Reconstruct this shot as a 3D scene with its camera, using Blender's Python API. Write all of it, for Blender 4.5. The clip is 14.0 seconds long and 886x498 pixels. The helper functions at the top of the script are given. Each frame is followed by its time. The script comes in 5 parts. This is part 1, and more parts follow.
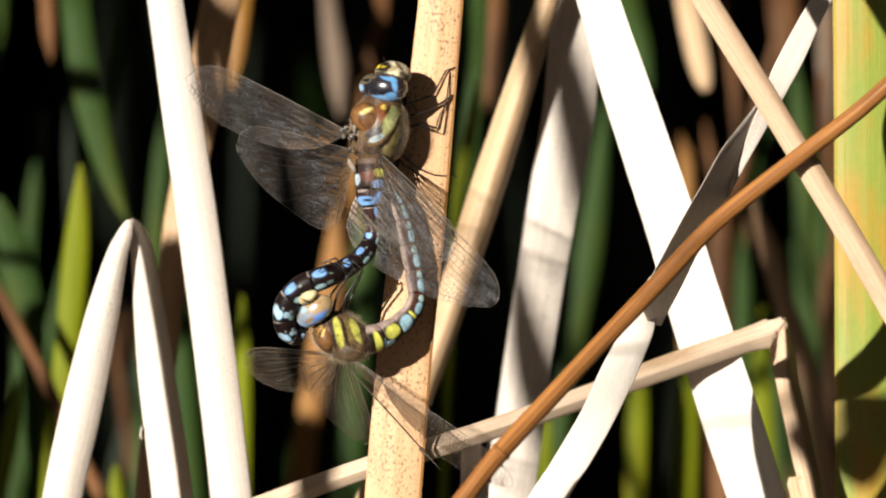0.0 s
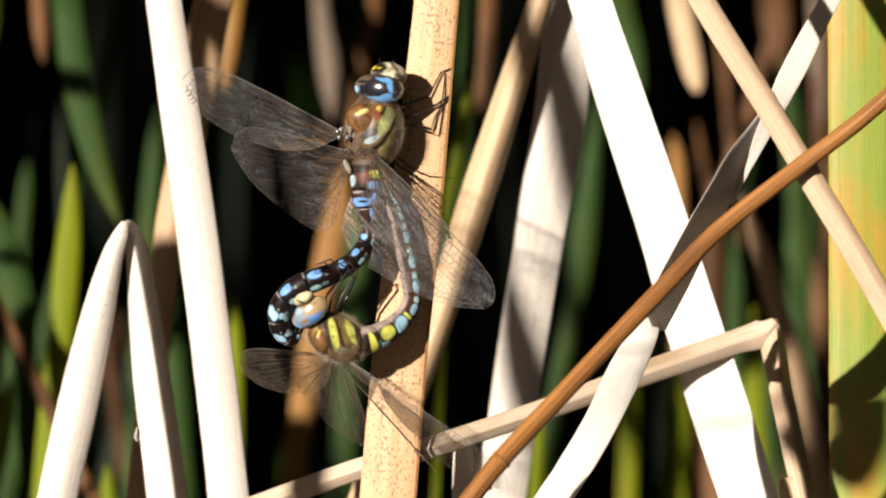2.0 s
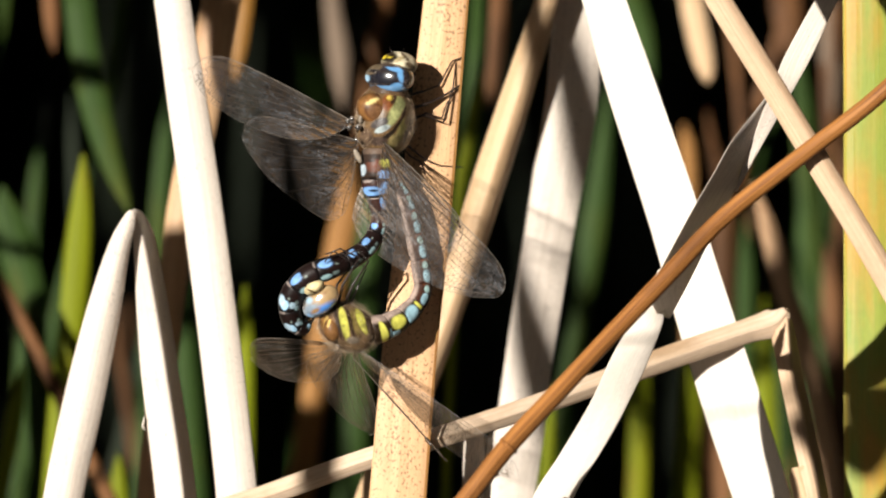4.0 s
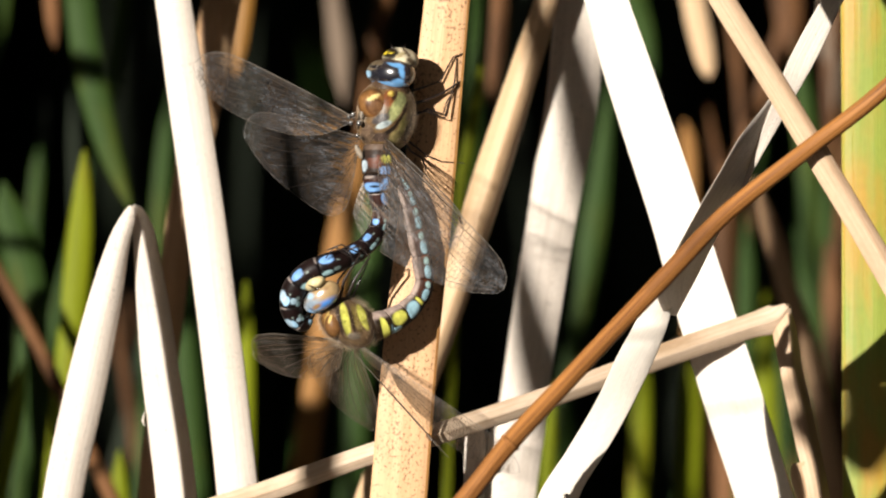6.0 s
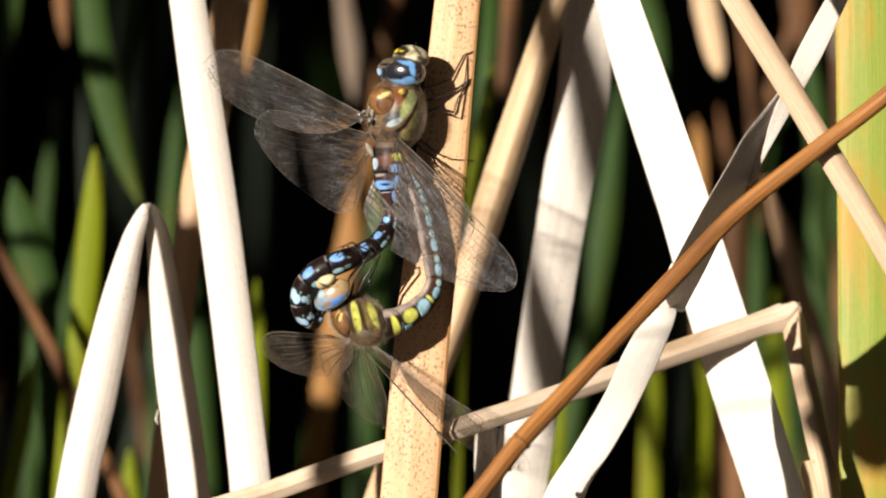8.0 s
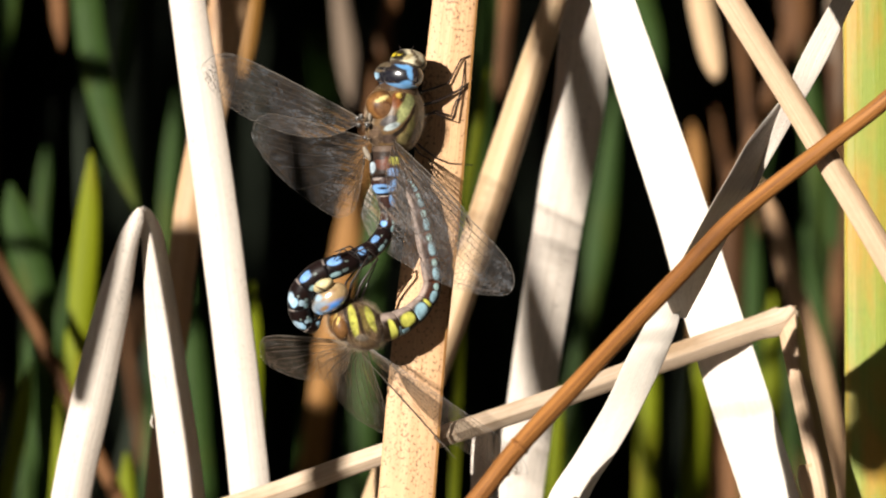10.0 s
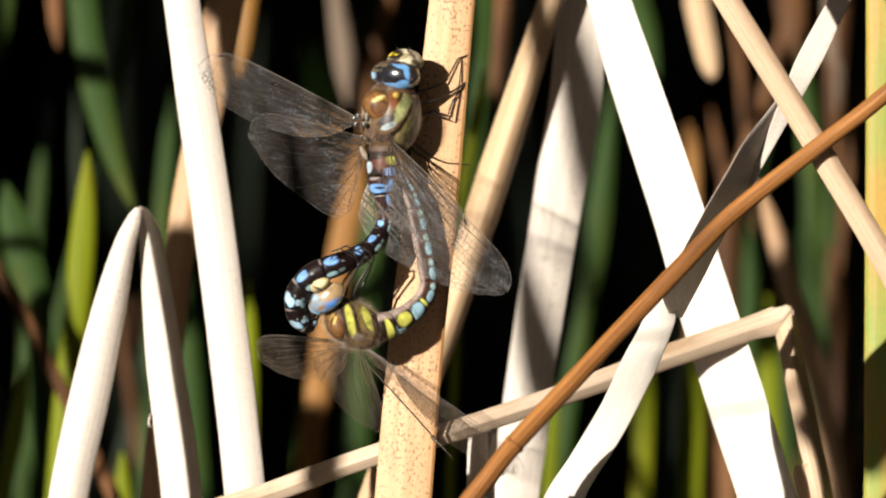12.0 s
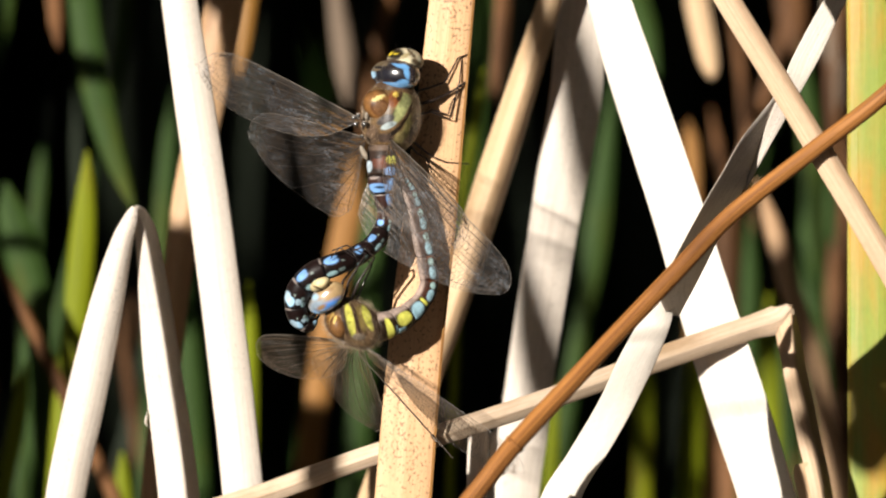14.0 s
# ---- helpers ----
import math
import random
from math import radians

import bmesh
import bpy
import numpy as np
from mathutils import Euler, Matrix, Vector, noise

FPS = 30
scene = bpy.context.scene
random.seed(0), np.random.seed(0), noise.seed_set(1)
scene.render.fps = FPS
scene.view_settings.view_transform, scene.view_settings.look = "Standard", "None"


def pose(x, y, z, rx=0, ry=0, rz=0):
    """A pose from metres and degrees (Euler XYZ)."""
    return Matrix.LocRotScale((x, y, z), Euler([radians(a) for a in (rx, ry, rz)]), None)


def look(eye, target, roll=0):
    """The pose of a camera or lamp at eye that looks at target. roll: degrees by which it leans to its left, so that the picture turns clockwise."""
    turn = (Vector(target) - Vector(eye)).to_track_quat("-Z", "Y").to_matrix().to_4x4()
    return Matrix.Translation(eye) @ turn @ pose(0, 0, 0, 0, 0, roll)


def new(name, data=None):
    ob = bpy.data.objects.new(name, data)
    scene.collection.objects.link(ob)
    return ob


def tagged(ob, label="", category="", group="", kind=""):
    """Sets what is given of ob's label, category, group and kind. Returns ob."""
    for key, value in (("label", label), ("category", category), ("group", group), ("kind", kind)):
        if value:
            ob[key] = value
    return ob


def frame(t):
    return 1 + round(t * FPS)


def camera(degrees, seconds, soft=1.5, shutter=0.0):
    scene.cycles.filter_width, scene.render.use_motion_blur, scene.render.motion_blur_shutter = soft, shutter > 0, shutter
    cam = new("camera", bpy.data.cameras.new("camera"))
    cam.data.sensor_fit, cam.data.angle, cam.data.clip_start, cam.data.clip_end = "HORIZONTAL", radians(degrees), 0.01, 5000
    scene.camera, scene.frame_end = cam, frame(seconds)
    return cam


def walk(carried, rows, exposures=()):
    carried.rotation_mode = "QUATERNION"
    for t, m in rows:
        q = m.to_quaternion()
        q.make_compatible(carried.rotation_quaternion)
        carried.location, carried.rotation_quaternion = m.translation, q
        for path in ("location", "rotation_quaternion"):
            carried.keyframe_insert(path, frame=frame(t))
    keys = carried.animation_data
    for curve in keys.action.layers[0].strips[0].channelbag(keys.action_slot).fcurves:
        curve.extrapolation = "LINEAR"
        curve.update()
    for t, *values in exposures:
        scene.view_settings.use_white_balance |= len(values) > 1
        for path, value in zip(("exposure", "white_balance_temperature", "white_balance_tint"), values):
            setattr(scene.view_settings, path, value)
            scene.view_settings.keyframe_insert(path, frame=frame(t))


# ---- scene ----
# A pair of hawker dragonflies in wheel on a dead reed-mace leaf, filmed with a long lens at 2 m.

# ---------------------------------------------------------------- camera
cam = camera(5.0, 14.0, soft=2.05, shutter=0.5)
cam.data.dof.use_dof = True
cam.data.dof.focus_distance = 1.978
cam.data.dof.aperture_fstop = 24.0
EYE = (0.0, -2.0, 0.5)
# seconds, tilt up and pan to the left in degrees
SHAKE = [(0, 0.0696, -0.0546), (0.5, 0.06, -0.0571), (1, 0.0622, -0.0705), (1.5, 0.0743, -0.1002),
         (2, 0.0756, -0.1005), (2.5, 0.0574, -0.0641), (3, 0.0354, -0.0456), (5.5, 0.0013, -0.0386),
         (6, -0.0086, -0.0345), (6.5, -0.0121, -0.0102), (7, -0.0121, 0.0096), (7.5, -0.0172, 0.0383),
         (8, -0.0207, 0.0239), (10.5, 0.0035, 0.0048), (11, 0.0013, 0.0064), (11.5, 0.0061, -0.0246),
         (12, -0.0013, -0.0169), (12.5, 0.0, 0.0), (13, 0.0061, -0.0073), (13.5, -0.0038, -0.0195),
         (14, -0.0048, -0.0169)]
walk(cam, [(t, pose(*EYE, 90 + a, 0, b)) for t, a, b in SHAKE], exposures=[(0.0, 1.05), (14.0, 1.05)])

# ---------------------------------------------------------------- light
SUN_WAY = Vector((0.50, 0.84, -0.24)).normalized()
world = bpy.data.worlds.new("sky")
scene.world = world
world.use_nodes = True
wn = world.node_tree.nodes
sky = wn.new("ShaderNodeTexSky")
sky.sky_type, sky.sun_disc = "NISHITA", False
sky.sun_elevation = math.asin(-SUN_WAY.z)
sky.sun_rotation = math.atan2(-SUN_WAY.x, -SUN_WAY.y)
wn["Background"].inputs["Strength"].default_value = 0.003
world.node_tree.links.new(sky.outputs[0], wn["Background"].inputs["Color"])
sun = new("sun", bpy.data.lights.new("sun", "SUN"))
sun.data.energy, sun.data.angle, sun.data.color = 5.0, radians(0.53), (1.0, 0.94, 0.86)
sun.matrix_basis = look((-3, -4, 3), Vector((-3, -4, 3)) + SUN_WAY)

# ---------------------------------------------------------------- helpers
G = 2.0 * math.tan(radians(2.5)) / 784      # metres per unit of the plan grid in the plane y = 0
MOVES = []                                   # (thing, rows) for motions()


def at(u, v, d=0.0):
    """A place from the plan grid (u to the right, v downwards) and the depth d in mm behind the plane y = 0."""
    k = (2.0 + d / 1000) / 2.0
    return Vector(((u - 784) * G * k, d / 1000, 0.5 + (441 - v) * G * k))


def grid_of(p):
    k = (2.0 + p.y) / 2.0
    return 784 + p.x / (G * k), 441 - (p.z - 0.5) / (G * k)


GROUND = 441 + 0.5 / G
TONE = 0.80                                  # depth of all the insects' colours


def mesh_object(name, verts, faces, material, uvs=None, colours=None, smooth=True):
    me = bpy.data.meshes.new(name)
    me.from_pydata([tuple(v) for v in verts], [], faces)
    if uvs is not None:
        layer = me.uv_layers.new(name="UVMap")
        for loop in me.loops:
            layer.data[loop.index].uv = uvs[loop.vertex_index]
    if colours is not None:
        attr = me.color_attributes.new("Col", "FLOAT_COLOR", "POINT")
        for k, c in enumerate(colours):
            attr.data[k].color = (c[0] * TONE, c[1] * TONE, c[2] * TONE, 1.0)
    if smooth:
        me.polygons.foreach_set("use_smooth", [True] * len(me.polygons))
    me.materials.append(material)
    me.update()
    return new(name, me)


def part(name, data, material, parent, label=""):
    """One mesh under a thing or part: data is (verts, faces, uvs, colours) in the space of the thing."""
    ob = mesh_object(name, data[0], data[1], material, data[2], data[3])
    ob.parent = parent
    if label:
        ob["label"] = label
    return ob


def spline(points, n):
    """Catmull-Rom through rows of numbers, n steps to each span."""
    P = [np.array(p, float) for p in points]
    out = []
    for i in range(len(P) - 1):
        a, b = P[i], P[i + 1]
        m0 = (b - P[i - 1]) / 2 if i else b - a
        m1 = (P[i + 2] - a) / 2 if i + 2 < len(P) else b - a
        la = np.linalg.norm((b - a)[:3])
        l0, l1 = np.linalg.norm(m0[:3]), np.linalg.norm(m1[:3])
        if l0 > la:
            m0 = m0 * la / l0
        if l1 > la:
            m1 = m1 * la / l1
        for k in range(n):
            t = k / n
            out.append((2 * t**3 - 3 * t**2 + 1) * a + (t**3 - 2 * t**2 + t) * m0
                       + (-2 * t**3 + 3 * t**2) * b + (t**3 - t**2) * m1)
    out.append(P[-1])
    return out


def ribbon(stations, n=8, thick=0.35, rough=0.0, fold=2.0, seed=0):
    """A leaf swept down its stations (u, v, d, width or left and right width, left angle, right angle): each half turns its edge away from
    the camera side by its angle. thick in mm; fold 1: a crease along the midrib, 2: a round channel."""
    rows = spline([s if len(s) == 7 else (*s[:3], s[3] / 2, s[3] / 2, *s[4:]) for s in stations], n)
    rng = random.Random(seed)
    ph = [rng.uniform(0, 6.28) for _ in range(4)]
    centre = [at(*r[:3]) for r in rows]
    q = [-1, -0.94, -0.7, -0.4, -0.12, 0, 0.12, 0.4, 0.7, 0.94, 1]
    shell = [0.25, 0.85, 1, 1, 1, 1, 1, 1, 1, 0.85, 0.25]
    verts, uvs, faces = [], [], []
    along = 0.0
    for i, r in enumerate(rows):
        t = (centre[min(i + 1, len(rows) - 1)] - centre[max(i - 1, 0)]).normalized()
        side = Vector((-t.z, 0, t.x)).normalized()
        deep = side.cross(t).normalized()
        if deep.y < 0:
            deep = -deep
        if i:
            along += (centre[i] - centre[i - 1]).length
        wob = 1 + rough * (0.6 * math.sin(along * 90 + ph[0]) + 0.4 * math.sin(along * 230 + ph[1]))
        front, back = [], []
        for k, x in enumerate(q):
            a = radians(r[6] if x > 0 else r[5])
            half = (r[4] if x > 0 else r[3]) * G
            s = abs(x)
            p = centre[i] + side * (half * wob * x * math.cos(a)) + deep * (half * math.sin(a) * s**fold)
            th = thick / 1000 * shell[k] / 2
            ripple = deep * (0.00006 * math.sin(x * 26 + ph[2]) * shell[k])
            front.append(p - deep * th + ripple)
            back.append(p + deep * th)
        ring = front + back[::-1]
        verts += ring
        half = (r[3] + r[4]) * G / 2
        uvs += [(half * x, along) for x in q] + [(half * x + 0.05, along) for x in q[::-1]]
    m = 2 * len(q)
    for i in range(len(rows) - 1):
        for k in range(m):
            a, b = i * m + k, i * m + (k + 1) % m
            faces.append((a, b, b + m, a + m))
    faces.append(tuple(range(m))[::-1])
    faces.append(tuple(range((len(rows) - 1) * m, len(rows) * m)))
    return verts, faces, uvs, None


def strip(stations, n=8, thick=0.3, bow=0.5, seed=0):
    """A leaf led along both of its edges: stations (u, v, d of the left edge, u, v, d of the right). bow in mm."""
    rows = [(at(*r[:3]), at(*r[3:6])) for r in spline(stations, n)]
    rng = random.Random(seed)
    ph = rng.uniform(0, 6.28)
    q = [0, 0.03, 0.15, 0.32, 0.5, 0.68, 0.85, 0.97, 1]
    shell = [0.25, 0.85, 1, 1, 1, 1, 1, 0.85, 0.25]
    verts, uvs, faces = [], [], []
    along = 0.0
    for i, (a, b) in enumerate(rows):
        mid = (a + b) / 2
        if i:
            along += (mid - (rows[i - 1][0] + rows[i - 1][1]) / 2).length
        t = (sum(rows[min(i + 1, len(rows) - 1)], Vector()) - sum(rows[max(i - 1, 0)], Vector())).normalized()
        deep = (b - a).cross(t).normalized()
        if deep.y < 0:
            deep = -deep
        front, back = [], []
        for x, s in zip(q, shell):
            p = a.lerp(b, x) + deep * (bow / 1000 * (2 * x - 1) ** 2 + 0.00006 * math.sin(x * 40 + ph))
            p += (b - a) * (0.012 * math.sin(along * 210 + ph + 3 * x) * (1 - s))
            front.append(p - deep * (thick / 2000 * s))
            back.append(p + deep * (thick / 2000 * s))
        verts += front + back[::-1]
        w = (b - a).length
        uvs += [(w * x, along) for x in q] + [(w * x + 0.05, along) for x in q[::-1]]
    m = 2 * len(q)
    for i in range(len(rows) - 1):
        for k in range(m):
            a, b = i * m + k, i * m + (k + 1) % m
            faces.append((a, b, b + m, a + m))
    faces.append(tuple(range(m))[::-1])
    faces.append(tuple(range((len(rows) - 1) * m, len(rows) * m)))
    return verts, faces, uvs, None


def tube(points, n=4, sides=12, colour=None, flat=1.0, caps=True):
    """A round body along rows (x, y, z, radius), all in metres. colour(f, a): f runs 0..1 along it, a is the angle
    round it, 0 towards the camera side."""
    rows = spline(points, n)
    C = [Vector(r[:3]) for r in rows]
    verts, uvs, cols, faces = [], [], [], []
    along = 0.0
    for i, r in enumerate(rows):
        t = (C[min(i + 1, len(C) - 1)] - C[max(i - 1, 0)]).normalized()
        ref = Vector((0, -1, 0)) if abs(t.y) < 0.9 else Vector((0, 0, 1))
        nrm = (ref - t * ref.dot(t)).normalized()
        side = t.cross(nrm)
        if i:
            along += (C[i] - C[i - 1]).length
        for k in range(sides):
            a = 2 * math.pi * k / sides
            verts.append(C[i] + nrm * (r[3] * math.cos(a) * flat) + side * (r[3] * math.sin(a)))
            uvs.append((a * r[3], along))
            if colour:
                cols.append(colour(i / (len(rows) - 1), (a + math.pi) % (2 * math.pi) - math.pi))
    for i in range(len(rows) - 1):
        for k in range(sides):
            a, b = i * sides + k, i * sides + (k + 1) % sides
            faces.append((a, a + sides, b + sides, b))
    if caps:
        faces.append(tuple(range(sides)))
        faces.append(tuple(range((len(rows) - 1) * sides, len(rows) * sides))[::-1])
    return verts, faces, uvs, cols if colour else None


def join(chunks):
    verts, faces, uvs, cols = [], [], [], []
    for v, f, u, c in chunks:
        o = len(verts)
        verts += list(v)
        faces += [tuple(x + o for x in face) for face in f]
        uvs += list(u)
        if c:
            cols += list(c)
    return verts, faces, uvs, cols or None


def egg(centre, axes, colour=None, nu=40, nv=28, shape=None):
    """An egg-shaped body; axes are three vectors of its half lengths. colour(place, unit)."""
    verts, uvs, cols, faces = [], [], [], []
    for j in range(nv + 1):
        th = math.pi * j / nv
        for i in range(nu):
            ph = 2 * math.pi * i / nu
            w = Vector((math.sin(th) * math.cos(ph), math.sin(th) * math.sin(ph), math.cos(th)))
            s = shape(w) if shape else 1.0
            p = centre + (axes[0] * w.x + axes[1] * w.y + axes[2] * w.z) * s
            verts.append(p)
            uvs.append((ph * 0.005, th * 0.005))
            if colour:
                cols.append(colour(p, w))
    for j in range(nv):
        for i in range(nu):
            a, b = j * nu + i, j * nu + (i + 1) % nu
            faces.append((a, a + nu, b + nu, b))
    return verts, faces, uvs, cols if colour else None


def mixed(base, spots, u, v, soft=0.35):
    """A base colour with oval marks (u, v, half width, half height, turn in degrees, colour)."""
    c = np.array(base, float)
    for cu, cv, ru, rv, turn, col in spots:
        a = radians(turn)
        x, y = u - cu, v - cv
        x, y = x * math.cos(a) + y * math.sin(a), -x * math.sin(a) + y * math.cos(a)
        r = math.hypot(x / ru, y / rv)
        f = min(1, max(0, (1 + soft / 2 - r) / soft))
        c = c * (1 - f) + np.array(col) * f
    return tuple(c)


# ---------------------------------------------------------------- materials
def nodes_of(name):
    m = bpy.data.materials.new(name)
    m.use_nodes = True
    return m, m.node_tree.nodes, m.node_tree.links, m.node_tree.nodes["Principled BSDF"]


def leaf_material(name, pale, dark, stain, rough=0.55, stain_at=0.62, speckle=0.0, speck=0.8, through_light=0.25, streak=0.5, fibres=2600, gloss=0.35):
    """A strap leaf: long fibres, blotches, dark fungal specks, some light through it."""
    m, n, l, p = nodes_of(name)
    uv = n.new("ShaderNodeUVMap")
    info = n.new("ShaderNodeObjectInfo")
    shift = n.new("ShaderNodeVectorMath")
    shift.operation = "ADD"
    l.new(uv.outputs[0], shift.inputs[0])
    l.new(info.outputs["Random"], shift.inputs[1])

    def mapped(sx, sy):
        mp = n.new("ShaderNodeMapping")
        mp.inputs["Scale"].default_value = (sx, sy, 1)
        l.new(shift.outputs[0], mp.inputs[0])
        return mp

    fibre = n.new("ShaderNodeTexNoise")
    fibre.inputs["Scale"].default_value, fibre.inputs["Detail"].default_value = 1.0, 3
    l.new(mapped(fibres, 34).outputs[0], fibre.inputs["Vector"])
    blotch = n.new("ShaderNodeTexNoise")
    blotch.inputs["Scale"].default_value, blotch.inputs["Detail"].default_value = 1.0, 5
    l.new(mapped(150, 38).outputs[0], blotch.inputs["Vector"])
    grain = n.new("ShaderNodeTexNoise")
    grain.inputs["Scale"].default_value, grain.inputs["Detail"].default_value = 1.0, 4
    l.new(mapped(1500, 700).outputs[0], grain.inputs["Vector"])
    mix1 = n.new("ShaderNodeMix")
    mix1.data_type = "RGBA"
    mix1.inputs["A"].default_value, mix1.inputs["B"].default_value = (*dark, 1), (*pale, 1)
    ramp1 = n.new("ShaderNodeMapRange")
    ramp1.inputs["From Min"].default_value, ramp1.inputs["From Max"].default_value = 0.5 - streak / 2, 0.5 + streak / 3
    l.new(fibre.outputs["Fac"], ramp1.inputs["Value"])
    l.new(ramp1.outputs[0], mix1.inputs["Factor"])
    mix2 = n.new("ShaderNodeMix")
    mix2.data_type = "RGBA"
    mix2.inputs["B"].default_value = (*stain, 1)
    ramp2 = n.new("ShaderNodeMapRange")
    ramp2.inputs["From Min"].default_value, ramp2.inputs["From Max"].default_value = stain_at - 0.06, stain_at + 0.12
    ramp2.inputs["To Max"].default_value = 0.75
    l.new(blotch.outputs["Fac"], ramp2.inputs["Value"])
    l.new(ramp2.outputs[0], mix2.inputs["Factor"])
    l.new(mix1.outputs["Result"], mix2.inputs["A"])
    out = mix2
    if speckle:
        cell = n.new("ShaderNodeTexNoise")
        cell.inputs["Scale"].default_value, cell.inputs["Detail"].default_value = 1.0, 2
        l.new(mapped(1750, 1350).outputs[0], cell.inputs["Vector"])
        crowd = n.new("ShaderNodeTexNoise")
        crowd.inputs["Scale"].default_value, crowd.inputs["Detail"].default_value = 1.0, 2
        l.new(mapped(190, 90).outputs[0], crowd.inputs["Vector"])
        lift = n.new("ShaderNodeMath")
        lift.operation = "MULTIPLY_ADD"
        lift.inputs[1].default_value = 0.35
        l.new(crowd.outputs["Fac"], lift.inputs[0])
        l.new(cell.outputs["Fac"], lift.inputs[2])
        r3 = n.new("ShaderNodeMapRange")
        r3.inputs["From Min"].default_value, r3.inputs["From Max"].default_value = 0.905 - speckle * 0.1, 0.945 - speckle * 0.1
        r3.inputs["To Max"].default_value = speck
        l.new(lift.outputs[0], r3.inputs["Value"])
        mix3 = n.new("ShaderNodeMix")
        mix3.data_type = "RGBA"
        mix3.inputs["B"].default_value = (0.06, 0.032, 0.016, 1)
        l.new(r3.outputs[0], mix3.inputs["Factor"])
        l.new(mix2.outputs["Result"], mix3.inputs["A"])
        out = mix3
    fine = n.new("ShaderNodeMix")
    fine.data_type, fine.blend_type = "RGBA", "MULTIPLY"
    fine.inputs["Factor"].default_value = 0.35
    l.new(out.outputs["Result"], fine.inputs["A"])
    l.new(grain.outputs["Fac"], fine.inputs["B"])
    fine.inputs["Factor"].default_value = 0.22
    l.new(fine.outputs["Result"], p.inputs["Base Color"])
    p.inputs["Roughness"].default_value = rough
    p.inputs["Specular IOR Level"].default_value = gloss
    bump = n.new("ShaderNodeBump")
    bump.inputs["Strength"].default_value, bump.inputs["Distance"].default_value = 0.5, 0.0002
    l.new(fibre.outputs["Fac"], bump.inputs["Height"])
    l.new(bump.outputs[0], p.inputs["Normal"])
    if through_light:
        tr = n.new("ShaderNodeBsdfTranslucent")
        l.new(fine.outputs["Result"], tr.inputs["Color"])
        ms = n.new("ShaderNodeMixShader")
        ms.inputs[0].default_value = through_light
        l.new(p.outputs[0], ms.inputs[1])
        l.new(tr.outputs[0], ms.inputs[2])
        l.new(ms.outputs[0], n["Material Output"].inputs["Surface"])
    return m


def body_material(name, rough=0.30, coat=0.03, grain=0.25, coat_rough=0.12, mottle=0.3):
    """Chitin: the marks come with the body's own colouring, with fine pits and gloss."""
    m, n, l, p = nodes_of(name)
    col = n.new("ShaderNodeVertexColor")
    col.layer_name = "Col"
    tc = n.new("ShaderNodeTexCoord")
    nz = n.new("ShaderNodeTexNoise")
    nz.inputs["Scale"].default_value, nz.inputs["Detail"].default_value = 1600, 4
    l.new(tc.outputs["Object"], nz.inputs["Vector"])
    mx = n.new("ShaderNodeMix")
    mx.data_type, mx.blend_type = "RGBA", "MULTIPLY"
    mx.inputs["Factor"].default_value = grain
    l.new(col.outputs[0], mx.inputs["A"])
    l.new(nz.outputs["Fac"], mx.inputs["B"])
    patch = n.new("ShaderNodeTexNoise")
    patch.inputs["Scale"].default_value, patch.inputs["Detail"].default_value = 520, 3
    l.new(tc.outputs["Object"], patch.inputs["Vector"])
    span = n.new("ShaderNodeMapRange")
    span.inputs["From Min"].default_value, span.inputs["From Max"].default_value = 0.38, 0.62
    span.inputs["To Min"].default_value, span.inputs["To Max"].default_value = 0.35, 1.25
    l.new(patch.outputs["Fac"], span.inputs["Value"])
    mx2 = n.new("ShaderNodeMix")
    mx2.data_type, mx2.blend_type = "RGBA", "MULTIPLY"
    mx2.inputs["Factor"].default_value = mottle
    l.new(mx.outputs["Result"], mx2.inputs["A"])
    l.new(span.outputs[0], mx2.inputs["B"])
    l.new(mx2.outputs["Result"], p.inputs["Base Color"])
    p.inputs["Roughness"].default_value = rough
    p.inputs["Specular IOR Level"].default_value = 0.12
    p.inputs["Coat Weight"].default_value, p.inputs["Coat Roughness"].default_value = coat, coat_rough
    b = n.new("ShaderNodeBump")
    b.inputs["Strength"].default_value, b.inputs["Distance"].default_value = 0.4, 0.0001
    l.new(nz.outputs["Fac"], b.inputs["Height"])
    l.new(b.outputs[0], p.inputs["Normal"])
    return m


def plain_material(name, colour, rough=0.5, scale=900, vary=0.4):
    m, n, l, p = nodes_of(name)
    tc = n.new("ShaderNodeTexCoord")
    nz = n.new("ShaderNodeTexNoise")
    nz.inputs["Scale"].default_value, nz.inputs["Detail"].default_value = scale, 5
    l.new(tc.outputs["Object"], nz.inputs["Vector"])
    mx = n.new("ShaderNodeMix")
    mx.data_type = "RGBA"
    mx.inputs["A"].default_value = (*[c * (1 - vary) for c in colour], 1)
    mx.inputs["B"].default_value = (*[min(1, c * (1 + vary)) for c in colour], 1)
    l.new(nz.outputs["Fac"], mx.inputs["Factor"])
    l.new(mx.outputs["Result"], p.inputs["Base Color"])
    p.inputs["Roughness"].default_value = rough
    b = n.new("ShaderNodeBump")
    b.inputs["Strength"].default_value, b.inputs["Distance"].default_value = 0.3, 0.1 / scale
    l.new(nz.outputs["Fac"], b.inputs["Height"])
    l.new(b.outputs[0], p.inputs["Normal"])
    return m


